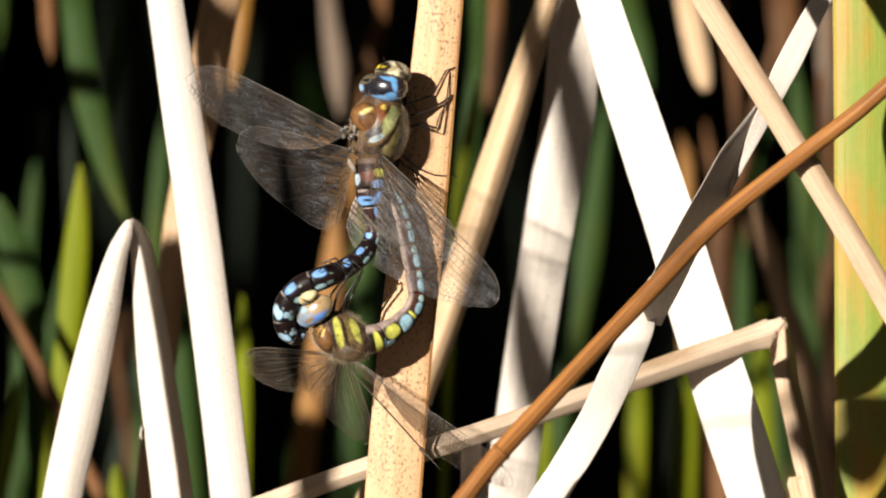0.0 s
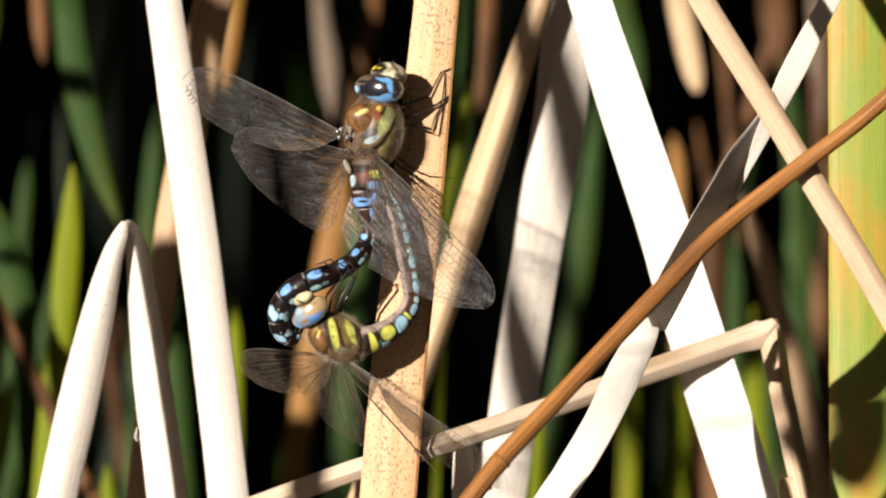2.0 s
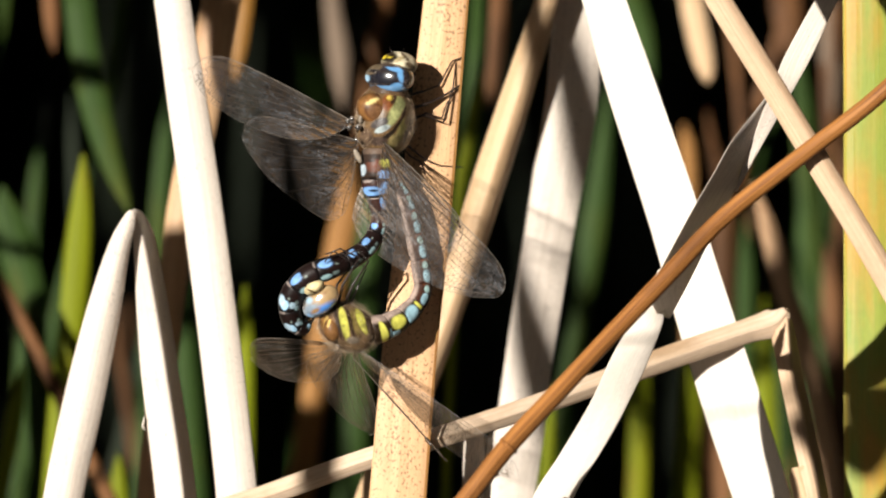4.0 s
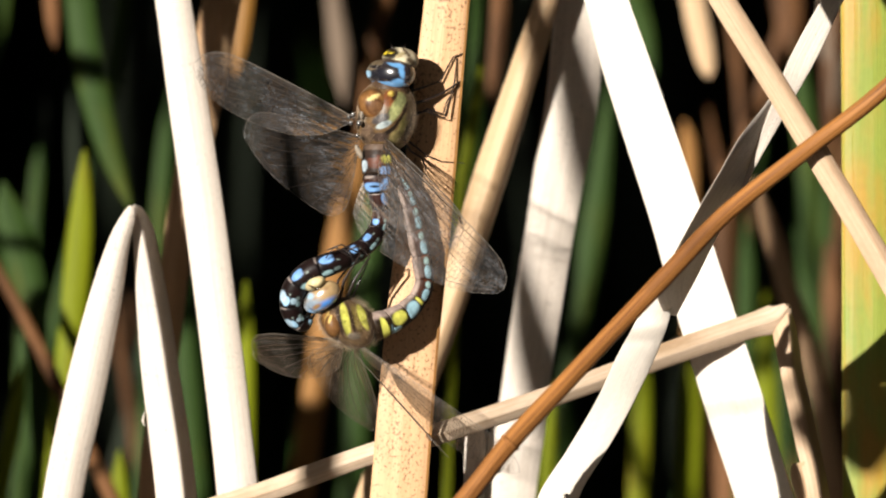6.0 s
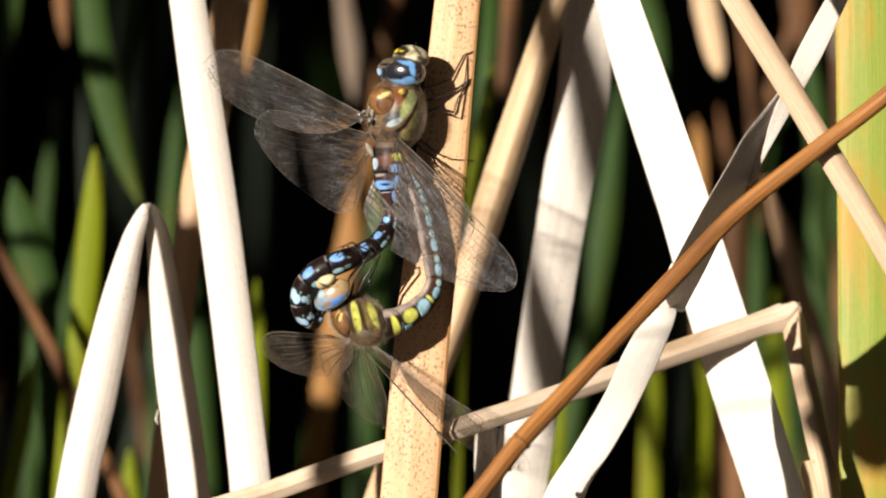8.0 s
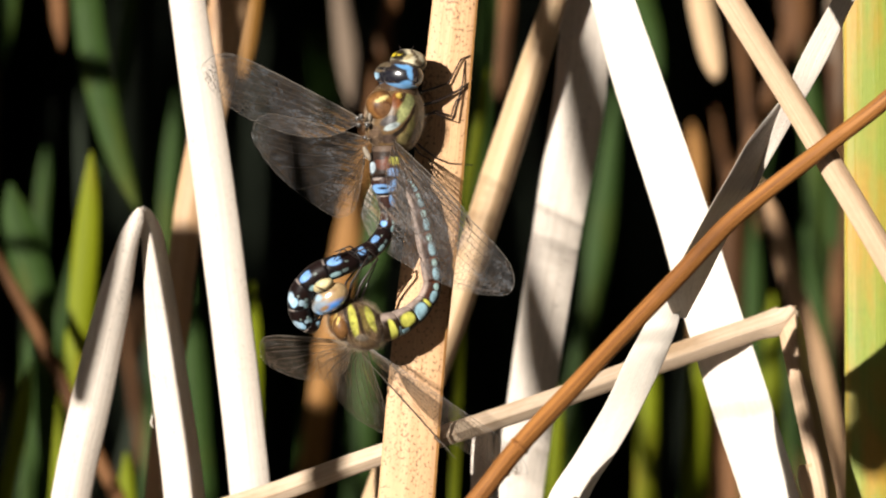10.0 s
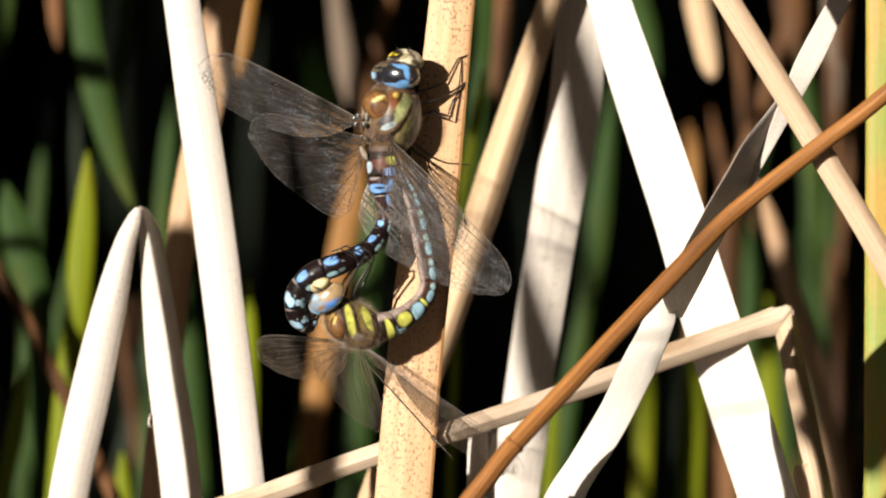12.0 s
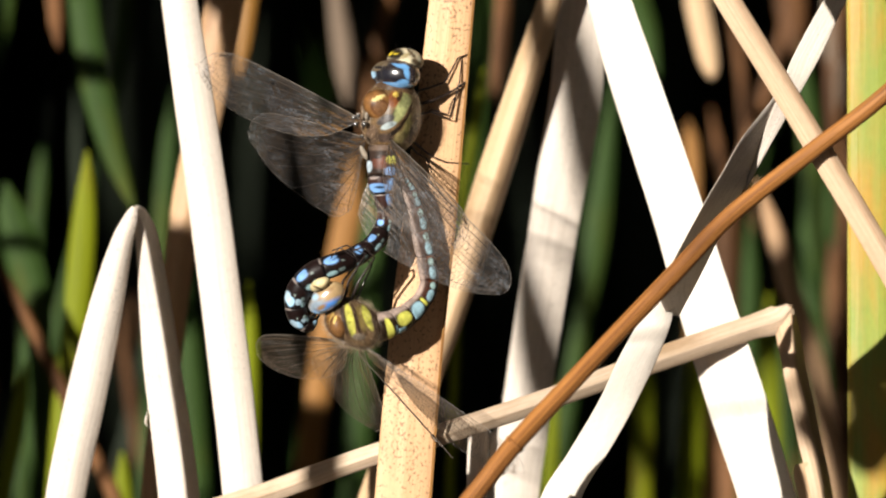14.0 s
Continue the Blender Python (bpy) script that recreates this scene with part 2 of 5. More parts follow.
def spot_material(name, colour):
    """The thickened cell near a wing tip: brown, and half clear."""
    m = plain_material(name, colour, 0.4)
    n, l = m.node_tree.nodes, m.node_tree.links
    clear, ms = n.new("ShaderNodeBsdfTransparent"), n.new("ShaderNodeMixShader")
    ms.inputs[0].default_value = 0.5
    l.new(clear.outputs[0], ms.inputs[1])
    l.new(n["Principled BSDF"].outputs[0], ms.inputs[2])
    l.new(ms.outputs[0], n["Material Output"].inputs["Surface"])
    return m


def wing_material(name, tint=(0.50, 0.55, 0.62), milk=1.0):
    """Clear film: a net of cells, milky streaks that follow the veins, scuffs and a silky shine."""
    m, n, l, p = nodes_of(name)
    uv = n.new("ShaderNodeUVMap")

    def mapped(sx, sy, turn=0.0):
        mp = n.new("ShaderNodeMapping")
        mp.inputs["Scale"].default_value = (sx, sy, 1)
        mp.inputs["Rotation"].default_value = (0, 0, turn)
        l.new(uv.outputs[0], mp.inputs[0])
        return mp

    def ranged(source, a, b, lo, hi):
        r = n.new("ShaderNodeMapRange")
        r.inputs["From Min"].default_value, r.inputs["From Max"].default_value = a, b
        r.inputs["To Min"].default_value, r.inputs["To Max"].default_value = lo, hi
        l.new(source, r.inputs["Value"])
        return r.outputs[0]

    def calc(kind, a, b):
        x = n.new("ShaderNodeMath")
        x.operation = kind
        l.new(a, x.inputs[0])
        l.new(b, x.inputs[1])
        return x.outputs[0]

    def noise_at(mp, detail, rough=0.5):
        z = n.new("ShaderNodeTexNoise")
        z.inputs["Scale"].default_value, z.inputs["Detail"].default_value, z.inputs["Roughness"].default_value = 1.0, detail, rough
        l.new(mp.outputs[0], z.inputs["Vector"])
        return z.outputs["Fac"]

    vor = n.new("ShaderNodeTexVoronoi")
    vor.feature = "DISTANCE_TO_EDGE"
    vor.inputs["Scale"].default_value = 1.0
    l.new(mapped(1200, 1700).outputs[0], vor.inputs["Vector"])
    net = ranged(vor.outputs["Distance"], 0.05, 0.16, 0.09, 0.0)
    tone = n.new("ShaderNodeTexVoronoi")
    tone.inputs["Scale"].default_value = 1.0
    l.new(mapped(1200, 1700).outputs[0], tone.inputs["Vector"])
    cells = ranged(tone.outputs["Color"], 0.0, 1.0, 0.8, 1.25)
    streaks = ranged(noise_at(mapped(190, 620, 0.12), 4, 0.6), 0.44, 0.72, 0.012 * milk, 0.105 * milk)
    clouds = ranged(noise_at(mapped(95, 120), 3), 0.38, 0.62, 0.30, 1.55)
    scuffs = ranged(noise_at(mapped(260, 900, -0.5), 4, 0.65), 0.64, 0.80, 0.0, 0.20 * milk)
    film = calc("ADD", calc("MULTIPLY", calc("MULTIPLY", streaks, clouds), cells), scuffs)
    # amber veins crowd near the root
    tc = n.new("ShaderNodeTexCoord")
    xyz = n.new("ShaderNodeSeparateXYZ")
    l.new(tc.outputs["Object"], xyz.inputs[0])
    root = ranged(xyz.outputs["X"], 0.003, 0.017, 1.0, 0.0)
    amber = calc("MULTIPLY", root, ranged(noise_at(mapped(130, 2300, 0.1), 2), 0.50, 0.60, 0.03, 0.50))
    cover = calc("MAXIMUM", calc("MAXIMUM", net, film), amber)
    col = n.new("ShaderNodeMix")
    col.data_type = "RGBA"
    col.inputs["A"].default_value, col.inputs["B"].default_value = (*tint, 1), (0.16, 0.10, 0.05, 1)
    l.new(ranged(net, 0.0, 0.09, 0.0, 1.0), col.inputs["Factor"])
    gold = n.new("ShaderNodeMix")
    gold.data_type = "RGBA"
    gold.inputs["B"].default_value = (0.17, 0.085, 0.025, 1)
    l.new(ranged(amber, 0.05, 0.30, 0.0, 1.0), gold.inputs["Factor"])
    l.new(col.outputs["Result"], gold.inputs["A"])
    l.new(gold.outputs["Result"], p.inputs["Base Color"])
    p.inputs["Roughness"].default_value = 0.35
    clear = n.new("ShaderNodeBsdfTransparent")
    ms = n.new("ShaderNodeMixShader")
    l.new(cover, ms.inputs[0])
    l.new(clear.outputs[0], ms.inputs[1])
    l.new(p.outputs[0], ms.inputs[2])
    gl = n.new("ShaderNodeBsdfGlossy")
    gl.inputs["Roughness"].default_value = 0.2
    fr = n.new("ShaderNodeFresnel")
    fr.inputs["IOR"].default_value = 1.06
    ms2 = n.new("ShaderNodeMixShader")
    l.new(ranged(fr.outputs[0], 0.0, 1.0, 0.0, 0.3), ms2.inputs[0])
    l.new(ms.outputs[0], ms2.inputs[1])
    l.new(gl.outputs[0], ms2.inputs[2])
    b = n.new("ShaderNodeBump")
    b.inputs["Strength"].default_value, b.inputs["Distance"].default_value = 0.6, 0.0002
    l.new(film, b.inputs["Height"])
    l.new(b.outputs[0], gl.inputs["Normal"])
    l.new(ms2.outputs[0], n["Material Output"].inputs["Surface"])
    return m


M_WHITE = leaf_material("bleached_leaf", (0.80, 0.72, 0.63), (0.66, 0.56, 0.47), (0.46, 0.34, 0.23), stain_at=0.73, speckle=0.7, speck=0.28)
M_BRIGHT = leaf_material("clean_bleached_leaf", (0.83, 0.76, 0.67), (0.78, 0.70, 0.61), (0.6, 0.5, 0.4), stain_at=0.9)
M_GREY = leaf_material("grey_leaf", (0.72, 0.64, 0.56), (0.58, 0.50, 0.42), (0.40, 0.31, 0.24), stain_at=0.74, speckle=0.8, speck=0.3)
M_TAN = leaf_material("tan_leaf", (0.62, 0.375, 0.20), (0.54, 0.315, 0.16), (0.36, 0.19, 0.085), speckle=1.35, speck=0.6, through_light=0.04)
M_STRAW = leaf_material("straw_leaf", (0.60, 0.39, 0.22), (0.46, 0.27, 0.14), (0.28, 0.15, 0.07))
M_PALE = leaf_material("pale_straw_leaf", (0.68, 0.53, 0.39), (0.54, 0.39, 0.26), (0.36, 0.23, 0.12))
M_SAND = leaf_material("sandy_leaf", (0.66, 0.47, 0.31), (0.53, 0.36, 0.225), (0.36, 0.22, 0.12), streak=0.4)
M_DUN = leaf_material("dun_leaf", (0.24, 0.175, 0.125), (0.13, 0.095, 0.066), (0.08, 0.05, 0.03), gloss=0.12)
M_PEACH = leaf_material("peach_leaf", (0.68, 0.48, 0.29), (0.55, 0.36, 0.20), (0.36, 0.21, 0.10))
M_BROWN = leaf_material("brown_stalk", (0.31, 0.13, 0.034), (0.15, 0.056, 0.014), (0.10, 0.04, 0.015), rough=0.55, through_light=0, streak=0.28, fibres=1500, stain_at=0.54, gloss=0.15)
M_RUST = leaf_material("rusty_leaf", (0.215, 0.102, 0.042), (0.11, 0.046, 0.016), (0.04, 0.018, 0.008), stain_at=0.5, gloss=0.12)
M_GREEN = leaf_material("green_leaf", (0.30, 0.34, 0.05), (0.20, 0.27, 0.035), (0.50, 0.25, 0.03), stain_at=0.47, rough=0.45, streak=0.7)
M_ORANGE = leaf_material("orange_leaf", (0.30, 0.14, 0.02), (0.20, 0.09, 0.015), (0.14, 0.05, 0.01))
M_GOLD = leaf_material("golden_stem", (0.36, 0.18, 0.055), (0.23, 0.105, 0.03), (0.13, 0.055, 0.018), gloss=0.12)
M_EDGE = leaf_material("leaf_margin", (0.50, 0.46, 0.10), (0.40, 0.36, 0.07), (0.4, 0.25, 0.05))
M_BLADE = leaf_material("fresh_blade", (0.044, 0.084, 0.018), (0.014, 0.032, 0.006), (0.070, 0.080, 0.008), rough=0.55, gloss=0.12)
M_LIME = leaf_material("lime_blade", (0.26, 0.295, 0.010), (0.14, 0.175, 0.008), (0.20, 0.15, 0.008), rough=0.5, through_light=0.4, gloss=0.12)
# near black: the shade of the bed is put into the leaf colour
M_BED = leaf_material("painted_shade_blade", (0.010, 0.016, 0.006), (0.006, 0.010, 0.004), (0.016, 0.010, 0.005), rough=0.85, through_light=0)
# mud on the ground; on the backdrop the same dark colour stands for shade
M_MUD_SHADE = plain_material("mud", (0.02, 0.015, 0.009), 0.9, 14, 0.5)
M_CHITIN = body_material("chitin", 0.42, 0.0, 0.4, 0.2, 0.45)
M_THORAX = body_material("hairy_chitin", 0.4, 0.05, 0.8, 0.3, 0.65)
M_EYE = body_material("eye_gloss", 0.35, 1.0, 0.1, 0.22, 0.25)
M_EYE.node_tree.nodes["Principled BSDF"].inputs["Coat IOR"].default_value = 2.1
M_LEG = plain_material("leg_black", (0.018, 0.012, 0.010), 0.35)
M_VEIN = plain_material("wing_vein", (0.028, 0.020, 0.014), 0.35)
M_VEIN.node_tree.nodes["Principled BSDF"].inputs["Specular IOR Level"].default_value = 0.3
M_VEIN_F = plain_material("wing_vein_amber", (0.06, 0.04, 0.024), 0.4)
M_WING = wing_material("wing_film")
M_WING_F = wing_material("wing_film_amber", (0.58, 0.55, 0.50), 1.0)
M_RIM = plain_material("wing_edge", (0.10, 0.085, 0.07), 0.35, 1500, 0.5)
M_SPOT = spot_material("wing_spot", (0.03, 0.016, 0.008))
M_JOINT = plain_material("wing_joint", (0.15, 0.125, 0.10), 0.55, 1500, 0.7)
M_HAIR = plain_material("body_hair", (0.36, 0.27, 0.18), 0.6)

# ---------------------------------------------------------------- setting
def ground():
    verts, faces = [], []
    xs = [-400, -60, -12, -5, -3, -2, -1.5, -1, -0.6, -0.3, 0, 0.3, 0.6, 1, 1.5, 2, 3, 5, 12, 60, 400]
    for y in xs:
        for x in xs:
            verts.append((x, y, 0.03 * noise.noise(Vector((x * 1.7, y * 1.7, 0))) if max(abs(x), abs(y)) < 20 else 0.0))
    n = len(xs)
    for j in range(n - 1):
        for i in range(n - 1):
            faces.append((j * n + i, j * n + i + 1, (j + 1) * n + i + 1, (j + 1) * n + i))
    ob = mesh_object("ground", verts, faces, M_MUD_SHADE, [(v[0], v[1]) for v in verts])
    tagged(ob, "dark wet marsh mud between the reeds", "ground", kind="structure")


ground()


def reed_bed():
    """The stand of reeds behind: dense, its shade put into a near-black colour, and closed in depth by a second row."""
    rng = random.Random(5)
    chunks = []

    def blade(x, y, h, w, lean, tw):
        verts, uvs, faces = [], [], []
        c, s = math.cos(tw), math.sin(tw)
        for k in range(6):
            f = k / 5
            z = h * f - 0.03 * (1 - f)
            bend = lean * f * f
            ww = w * (1 - f**3 * 0.9) / 2
            for e in (-1, 1):
                verts.append((x + bend + e * ww * c, y + e * ww * s + 0.3 * lean * f * f, z))
                uvs.append((e * ww, z))
        for k in range(5):
            faces.append((2 * k, 2 * k + 1, 2 * k + 3, 2 * k + 2))
        chunks.append((verts, faces, uvs, None))

    for _ in range(2600):
        y = rng.uniform(1.1, 2.6)
        blade(rng.uniform(-1.6, 1.6), y, rng.uniform(1.0, 2.0), rng.uniform(0.008, 0.016), rng.uniform(-0.25, 0.25), rng.uniform(-0.9, 0.9))
    # unseen blades to the left, added to keep the sun off the depth
    for _ in range(420):
        y = rng.uniform(0.25, 1.2)
        blade(rng.uniform(-1.6, -0.22 - 0.1 * y), y, rng.uniform(1.2, 2.1), rng.uniform(0.008, 0.016), rng.uniform(-0.2, 0.05), rng.uniform(-0.9, 0.9))
    # sparse unseen blades, added to dapple the reeds behind
    for _ in range(34):
        y = rng.uniform(0.075, 0.26)
        blade(rng.uniform(-0.50, -0.125 - 0.06 * y), y, rng.uniform(0.5, 0.95), rng.uniform(0.004, 0.010), rng.uniform(-0.25, 0.0), rng.uniform(-0.9, 0.9))
    # unseen blades further back on the left, added to shade what lies beyond
    for _ in range(260):
        y = rng.uniform(0.27, 0.60)
        blade(rng.uniform(-1.0, -0.13 - 0.06 * y), y, rng.uniform(0.7, 1.5), rng.uniform(0.007, 0.013), rng.uniform(-0.2, 0.0), rng.uniform(-0.5, 0.5))
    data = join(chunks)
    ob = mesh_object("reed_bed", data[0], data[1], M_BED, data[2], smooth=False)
    tagged(ob, "dense stand of green reed blades, shade painted into their colour", "reeds", kind="stuff")
    # added sheet: its dark colour paints the shade beyond the reeds
    me = mesh_object("backdrop", [(-6, 2.9, -0.1), (6, 2.9, -0.1), (6, 2.9, 3.0), (-6, 2.9, 3.0)], [(0, 1, 2, 3)], M_MUD_SHADE,
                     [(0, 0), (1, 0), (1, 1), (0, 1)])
    tagged(me, "plain dark sheet behind the reeds, painted as deep shade", "backdrop", kind="structure")


reed_bed()

# ---------------------------------------------------------------- reeds
# sway rows: seconds, shift of the leaf in plan units at the height of the pair
SWAY_PAIR = [(0, -9), (0.5, -7), (1, -4), (1.5, 0), (2, -3), (2.5, 4), (3, -1), (5.5, -4), (6, -3), 
    (6.5, -3), (7, -3), (7.5, -2), (8, -2.5), (10.5, 0), (11, 1), (11.5, 0), (12, 0), (12.5, 0), 
    (13, 0), (13.5, 0), (14, 0)]
SWAY_GREEN = [(0, -7.9), (0.5, 1.9), (1, 7.1), (1.5, -17.6), (2, -3.5), (2.5, -4.9), (3, 0.3), (5.5, 5.1), (6, -1.2), 
    (6.5, 7.2), (7, -9), (7.5, -4), (8, -27.5), (10.5, 8.5), (11, 31), (11.5, -12.3), (12, 35.3), (12.5, 0), 
    (13, 0.3), (13.5, 2.1), (14, 3.3)]
SWAY_FOLD = [(0, 3), (0.5, 4), (1, 5), (1.5, 5), (2, 9), (2.5, 3), (3, 3), (5.5, 3), (6, 1), 
    (6.5, 5), (7, 7), (7.5, 5), (8, 6.5), (10.5, 2), (11, 1), (11.5, 1), (12, 6), (12.5, 0), 
    (13, -2), (13.5, -1), (14, 0)]
SWAY_WHITE = [(0, -13), (0.5, 2), (1, 0), (1.5, -1), (2, -2), (2.5, -1), (3, -8), (5.5, -8), (6, -9), 
    (6.5, -6), (7, -5), (7.5, -8), (8, -3), (10.5, 3), (11, -3), (11.5, 0), (12, 0), (12.5, 0), 
    (13, -1), (13.5, -2), (14, -4)]
SWAY_STALK = [(0, -13.3), (0.5, -16.1), (1, -12.9), (1.5, -3.9), (2, 3), (2.5, 2.9), (3, -2.8), (5.5, -4.5), (6, -2.4), 
    (6.5, -3.9), (7, -3.2), (7.5, -2.2), (8, -1.3), (10.5, 1.9), (11, -0.6), (11.5, 0), (12, -0.8), (12.5, 0), 
    (13, 1.5), (13.5, 0.8), (14, 0)]
SWAY_TWIST = [(0, -25.8), (0.5, -18.7), (1, -13), (1.5, -7.4), (2, -3.6), (2.5, -5.5), (3, -15.9), (5.5, -6.9), (6, -4.6), 
    (6.5, -4.6), (7, -4.6), (7.5, -6.4), (8, -11.6), (10.5, 1), (11, 0.9), (11.5, 0), (12, 0), (12.5, 0), 
    (13, -2), (13.5, -6), (14, -5.7)]

def plant(name, data, material, root, label, category="dead leaf", group=""):
    """A leaf or stalk as one thing, its origin where it stands in the mud."""
    o = at(*root)
    o.z = 0
    ob = mesh_object(name, [Vector(v) - o for v in data[0]], data[1], material, data[2])
    ob.matrix_basis = Matrix.Translation(o)
    return tagged(ob, label, category, group)


def leaning(ob, o, sway):
    """Rows of a thing that leans about the root o."""
    m = ob.matrix_basis.copy()
    return [(t, Matrix.Translation(o) @ pose(0, 0, 0, 0, math.degrees(math.atan(s * G / 0.5)), 0) @ Matrix.Translation(-o) @ m) for t, s in sway]


def leaf(name, stations, material, label, category="dead leaf", group="", sway=(), **kw):
    last = stations[-1]
    data = ribbon(stations, **kw)
    ob = plant(name, data, material, last[:3], label, category, group)
    if sway:
        # rows (seconds, shift in plan units at the height of the pair) as a lean about the root
        MOVES.append((ob, leaning(ob, ob.matrix_basis.translation.copy(), sway)))
    return ob


def limb(thing, name, stations, material, seed, **kw):
    """A folded-over length of a leaf, as its part."""
    o = thing.matrix_basis.translation
    v, f, u, c = ribbon(stations, seed=seed, **kw)
    return part(name, ([Vector(p) - o for p in v], f, u, c), material, thing)


def build_reeds():
    B = GROUND
    perch = leaf("reed_leaf", [(905, -1100, 4, 60, 15, 15), (835, -300, 2, 78, 12, 12), (805, 0, 1, 80, 10, 10), (764, 400, 0, 94, 8, 8),
                       (742, 600, 0, 97, 8, 8), (718, 882, 0, 100, 8, 8), (600, 2300, 5, 110, 15, 15), (420, B, 10, 120, 25, 25)],
         M_TAN, "tan dead reed leaf with dark specks, carrying the dragonfly pair", rough=0.0, seed=1, sway=SWAY_PAIR)
    limb(perch, "leaf_margin", [(873, -300, 1.6, 4, 10, 10), (844, 0, 0.5, 4, 10, 10), (810, 400, -0.4, 5, 10, 10), (789, 600, -0.4, 5, 10, 10), (767, 882, -0.4, 5, 10, 10), (654, 2300, 5, 6, 10, 10)], M_GOLD, 21)
    leaf("reed_leaf", [(170, -1800, 50, 30, 30, 30), (285, -300, 40, 66, 25, 22), (326, 0, 38, 71, 24, 20), (383, 400, 36, 81, 24, 20),
                       (439, 882, 34, 79, 24, 18), (560, 2300, 30, 90, 25, 25), (700, B, 20, 110, 30, 30)],
         M_WHITE, "bleached almost white upright reed leaf", rough=0.02, seed=2, sway=SWAY_WHITE)
    # wide white leaf leaning to the left
    leaf("reed_leaf", [(560, -1700, 40, 40, 10, 10), (990, -300, 30, 85, 22, -16), (1082, 0, 29, 80, 22, -16), (1122, 130, 29, 92, 22, -16), (1202, 370, 28, 100, 22, -16),
                       (1247, 520, 28, 105, 22, -16), (1304, 700, 28, 110, 22, -16), (1362, 882, 28, 108, 22, -16), (1780, 2300, 26, 120, 10, 10), (2300, B, 10, 120, 20, 20)],
         M_BRIGHT, "broad flat bleached white reed leaf, leaning", rough=0.012, seed=3)
    # grey leaf
    leaf("reed_leaf", [(1120, -900, 75, 40, 10, 10), (1050, -120, 89, 70, 10, 10), (1032, 60, 90, 92, 10, 10), (1024, 177, 90, 100, 10, 10), (989, 381, 91, 93, 10, 10),
                       (952, 612, 92, 92, 10, 10), (934, 748, 93, 92, 10, 10), (914, 882, 93, 96, 10, 10), (760, 2300, 85, 110, 15, 15), (560, B, 75, 110, 20, 20)],
         M_GREY, "greyish weathered reed leaf with soft shadows across", rough=0.02, seed=4)
    # round-backed straw stalk behind the pair's leaf
    leaf("reed_leaf", [(1150, -700, 78, 50, 35, 45), (1005, -80, 80, 60, 35, 45), (982, 0, 80, 62, 35, 45), (890, 290, 82, 84, 35, 48), (796, 580, 84, 80, 35, 48),
                       (676, 882, 86, 90, 35, 45), (210, 2300, 88, 100, 30, 30), (-350, B, 80, 100, 30, 30)],
         M_PEACH, "straw-coloured channelled reed leaf, leaning behind", rough=0.015, seed=5)
    # folded leaf, an upside-down V
    fold = leaf("folded_reed_leaf", [(243, 368, 31, 10, 20, 20), (238, 384, 31, 26, 20, 25), (223, 430, 31, 46, 20, 40), (196, 540, 32, 68, 20, 35), (160, 700, 34, 80, 20, 30), (122, 882, 36, 80, 20, 30),
                                     (-90, 2300, 38, 84, 25, 25), (-280, B, 40, 90, 30, 30)],
                M_WHITE, "bleached reed leaf snapped over into a sharp fold", rough=0.01, seed=6, group="snapped leaves", sway=SWAY_FOLD)
    limb(fold, "folded_end", [(244, 368, 33, 4, 6, 20, 40), (256, 392, 34, 14, 36, 15, 66), (264, 425, 35, 20, 60, 15, 70), (276, 490, 36, 29, 70, 15, 72), (288, 560, 37, 38, 72, 15, 72), (302, 650, 37, 46, 72, 15, 72),
                              (335, 882, 38, 52, 72, 15, 72), (450, 2300, 40, 50, 60, 30, 60), (570, B, 40, 50, 50, 30, 30)], M_WHITE, 16, rough=0.01, fold=1.25)
    o = fold.matrix_basis.translation
    sliver = tube([(*at(266, 732, 38), 0.0001), (*at(264, 742, 37.8), 0.0002), (*at(263, 750, 37.8), 0.0002), (*at(267, 757, 38), 0.0001)], 3, 8)
    part("torn_sliver", ([Vector(p) - o for p in sliver[0]], *sliver[1:]), M_WHITE, fold)
    # bent bar with its hanging end
    bar = leaf("folded_reed_leaf", [(1406, 546, 24, 20, 12, 30), (1386, 567, 24, 56, 14, 32), (1340, 582, 24, 52, 20, 38), (1200, 630, 20, 52, 20, 40), (1000, 702, 11, 46, 22, 40), (800, 768, 3.5, 46, 24, 40), (650, 814, 4, 46, 24, 40),
                                    (490, 872, 12, 46, 24, 40), (300, 940, 24, 42, 30, 40), (60, 1150, 30, 50, 30, 40), (-220, 2300, 40, 60, 30, 30), (-400, B, 40, 60, 30, 30)],
               M_PALE, "straw reed leaf broken sharply, its end hanging down", rough=0.01, seed=7, fold=1.3, group="snapped leaves")
    o = bar.matrix_basis.translation
    lit = [(1378, 596, 24.8, 1405, 541, 24.8), (1386, 632, 22, 1409, 606, 22), (1394, 672, 21, 1414, 660, 21), (1404, 720, 23.4, 1425, 710, 23.4), (1419, 790, 24, 1441, 783, 24), (1441, 882, 22, 1461, 879, 22),
           (1625, 2300, 32, 1655, 2300, 32), (1940, B, 40, 1970, B, 40)]
    dim = [(1405, 541, 24.9, 1409, 542, 27), (1409, 606, 22.1, 1424, 604, 27), (1414, 660, 21.1, 1432, 658, 26), (1425, 710, 23.5, 1444, 710, 28), (1441, 783, 24.1, 1459, 783, 29), (1461, 879, 22.1, 1479, 879, 27),
           (1655, 2300, 32.1, 1675, 2300, 37), (1970, B, 40.1, 1990, B, 45)]
    for name, rows, seed in (("hanging_end", lit, 17), ("folded_side", dim, 19)):
        v, f, u, c = strip(rows, bow=0.1, seed=seed)
        part(name, ([Vector(p) - o for p in v], f, u, c), M_SAND, bar)
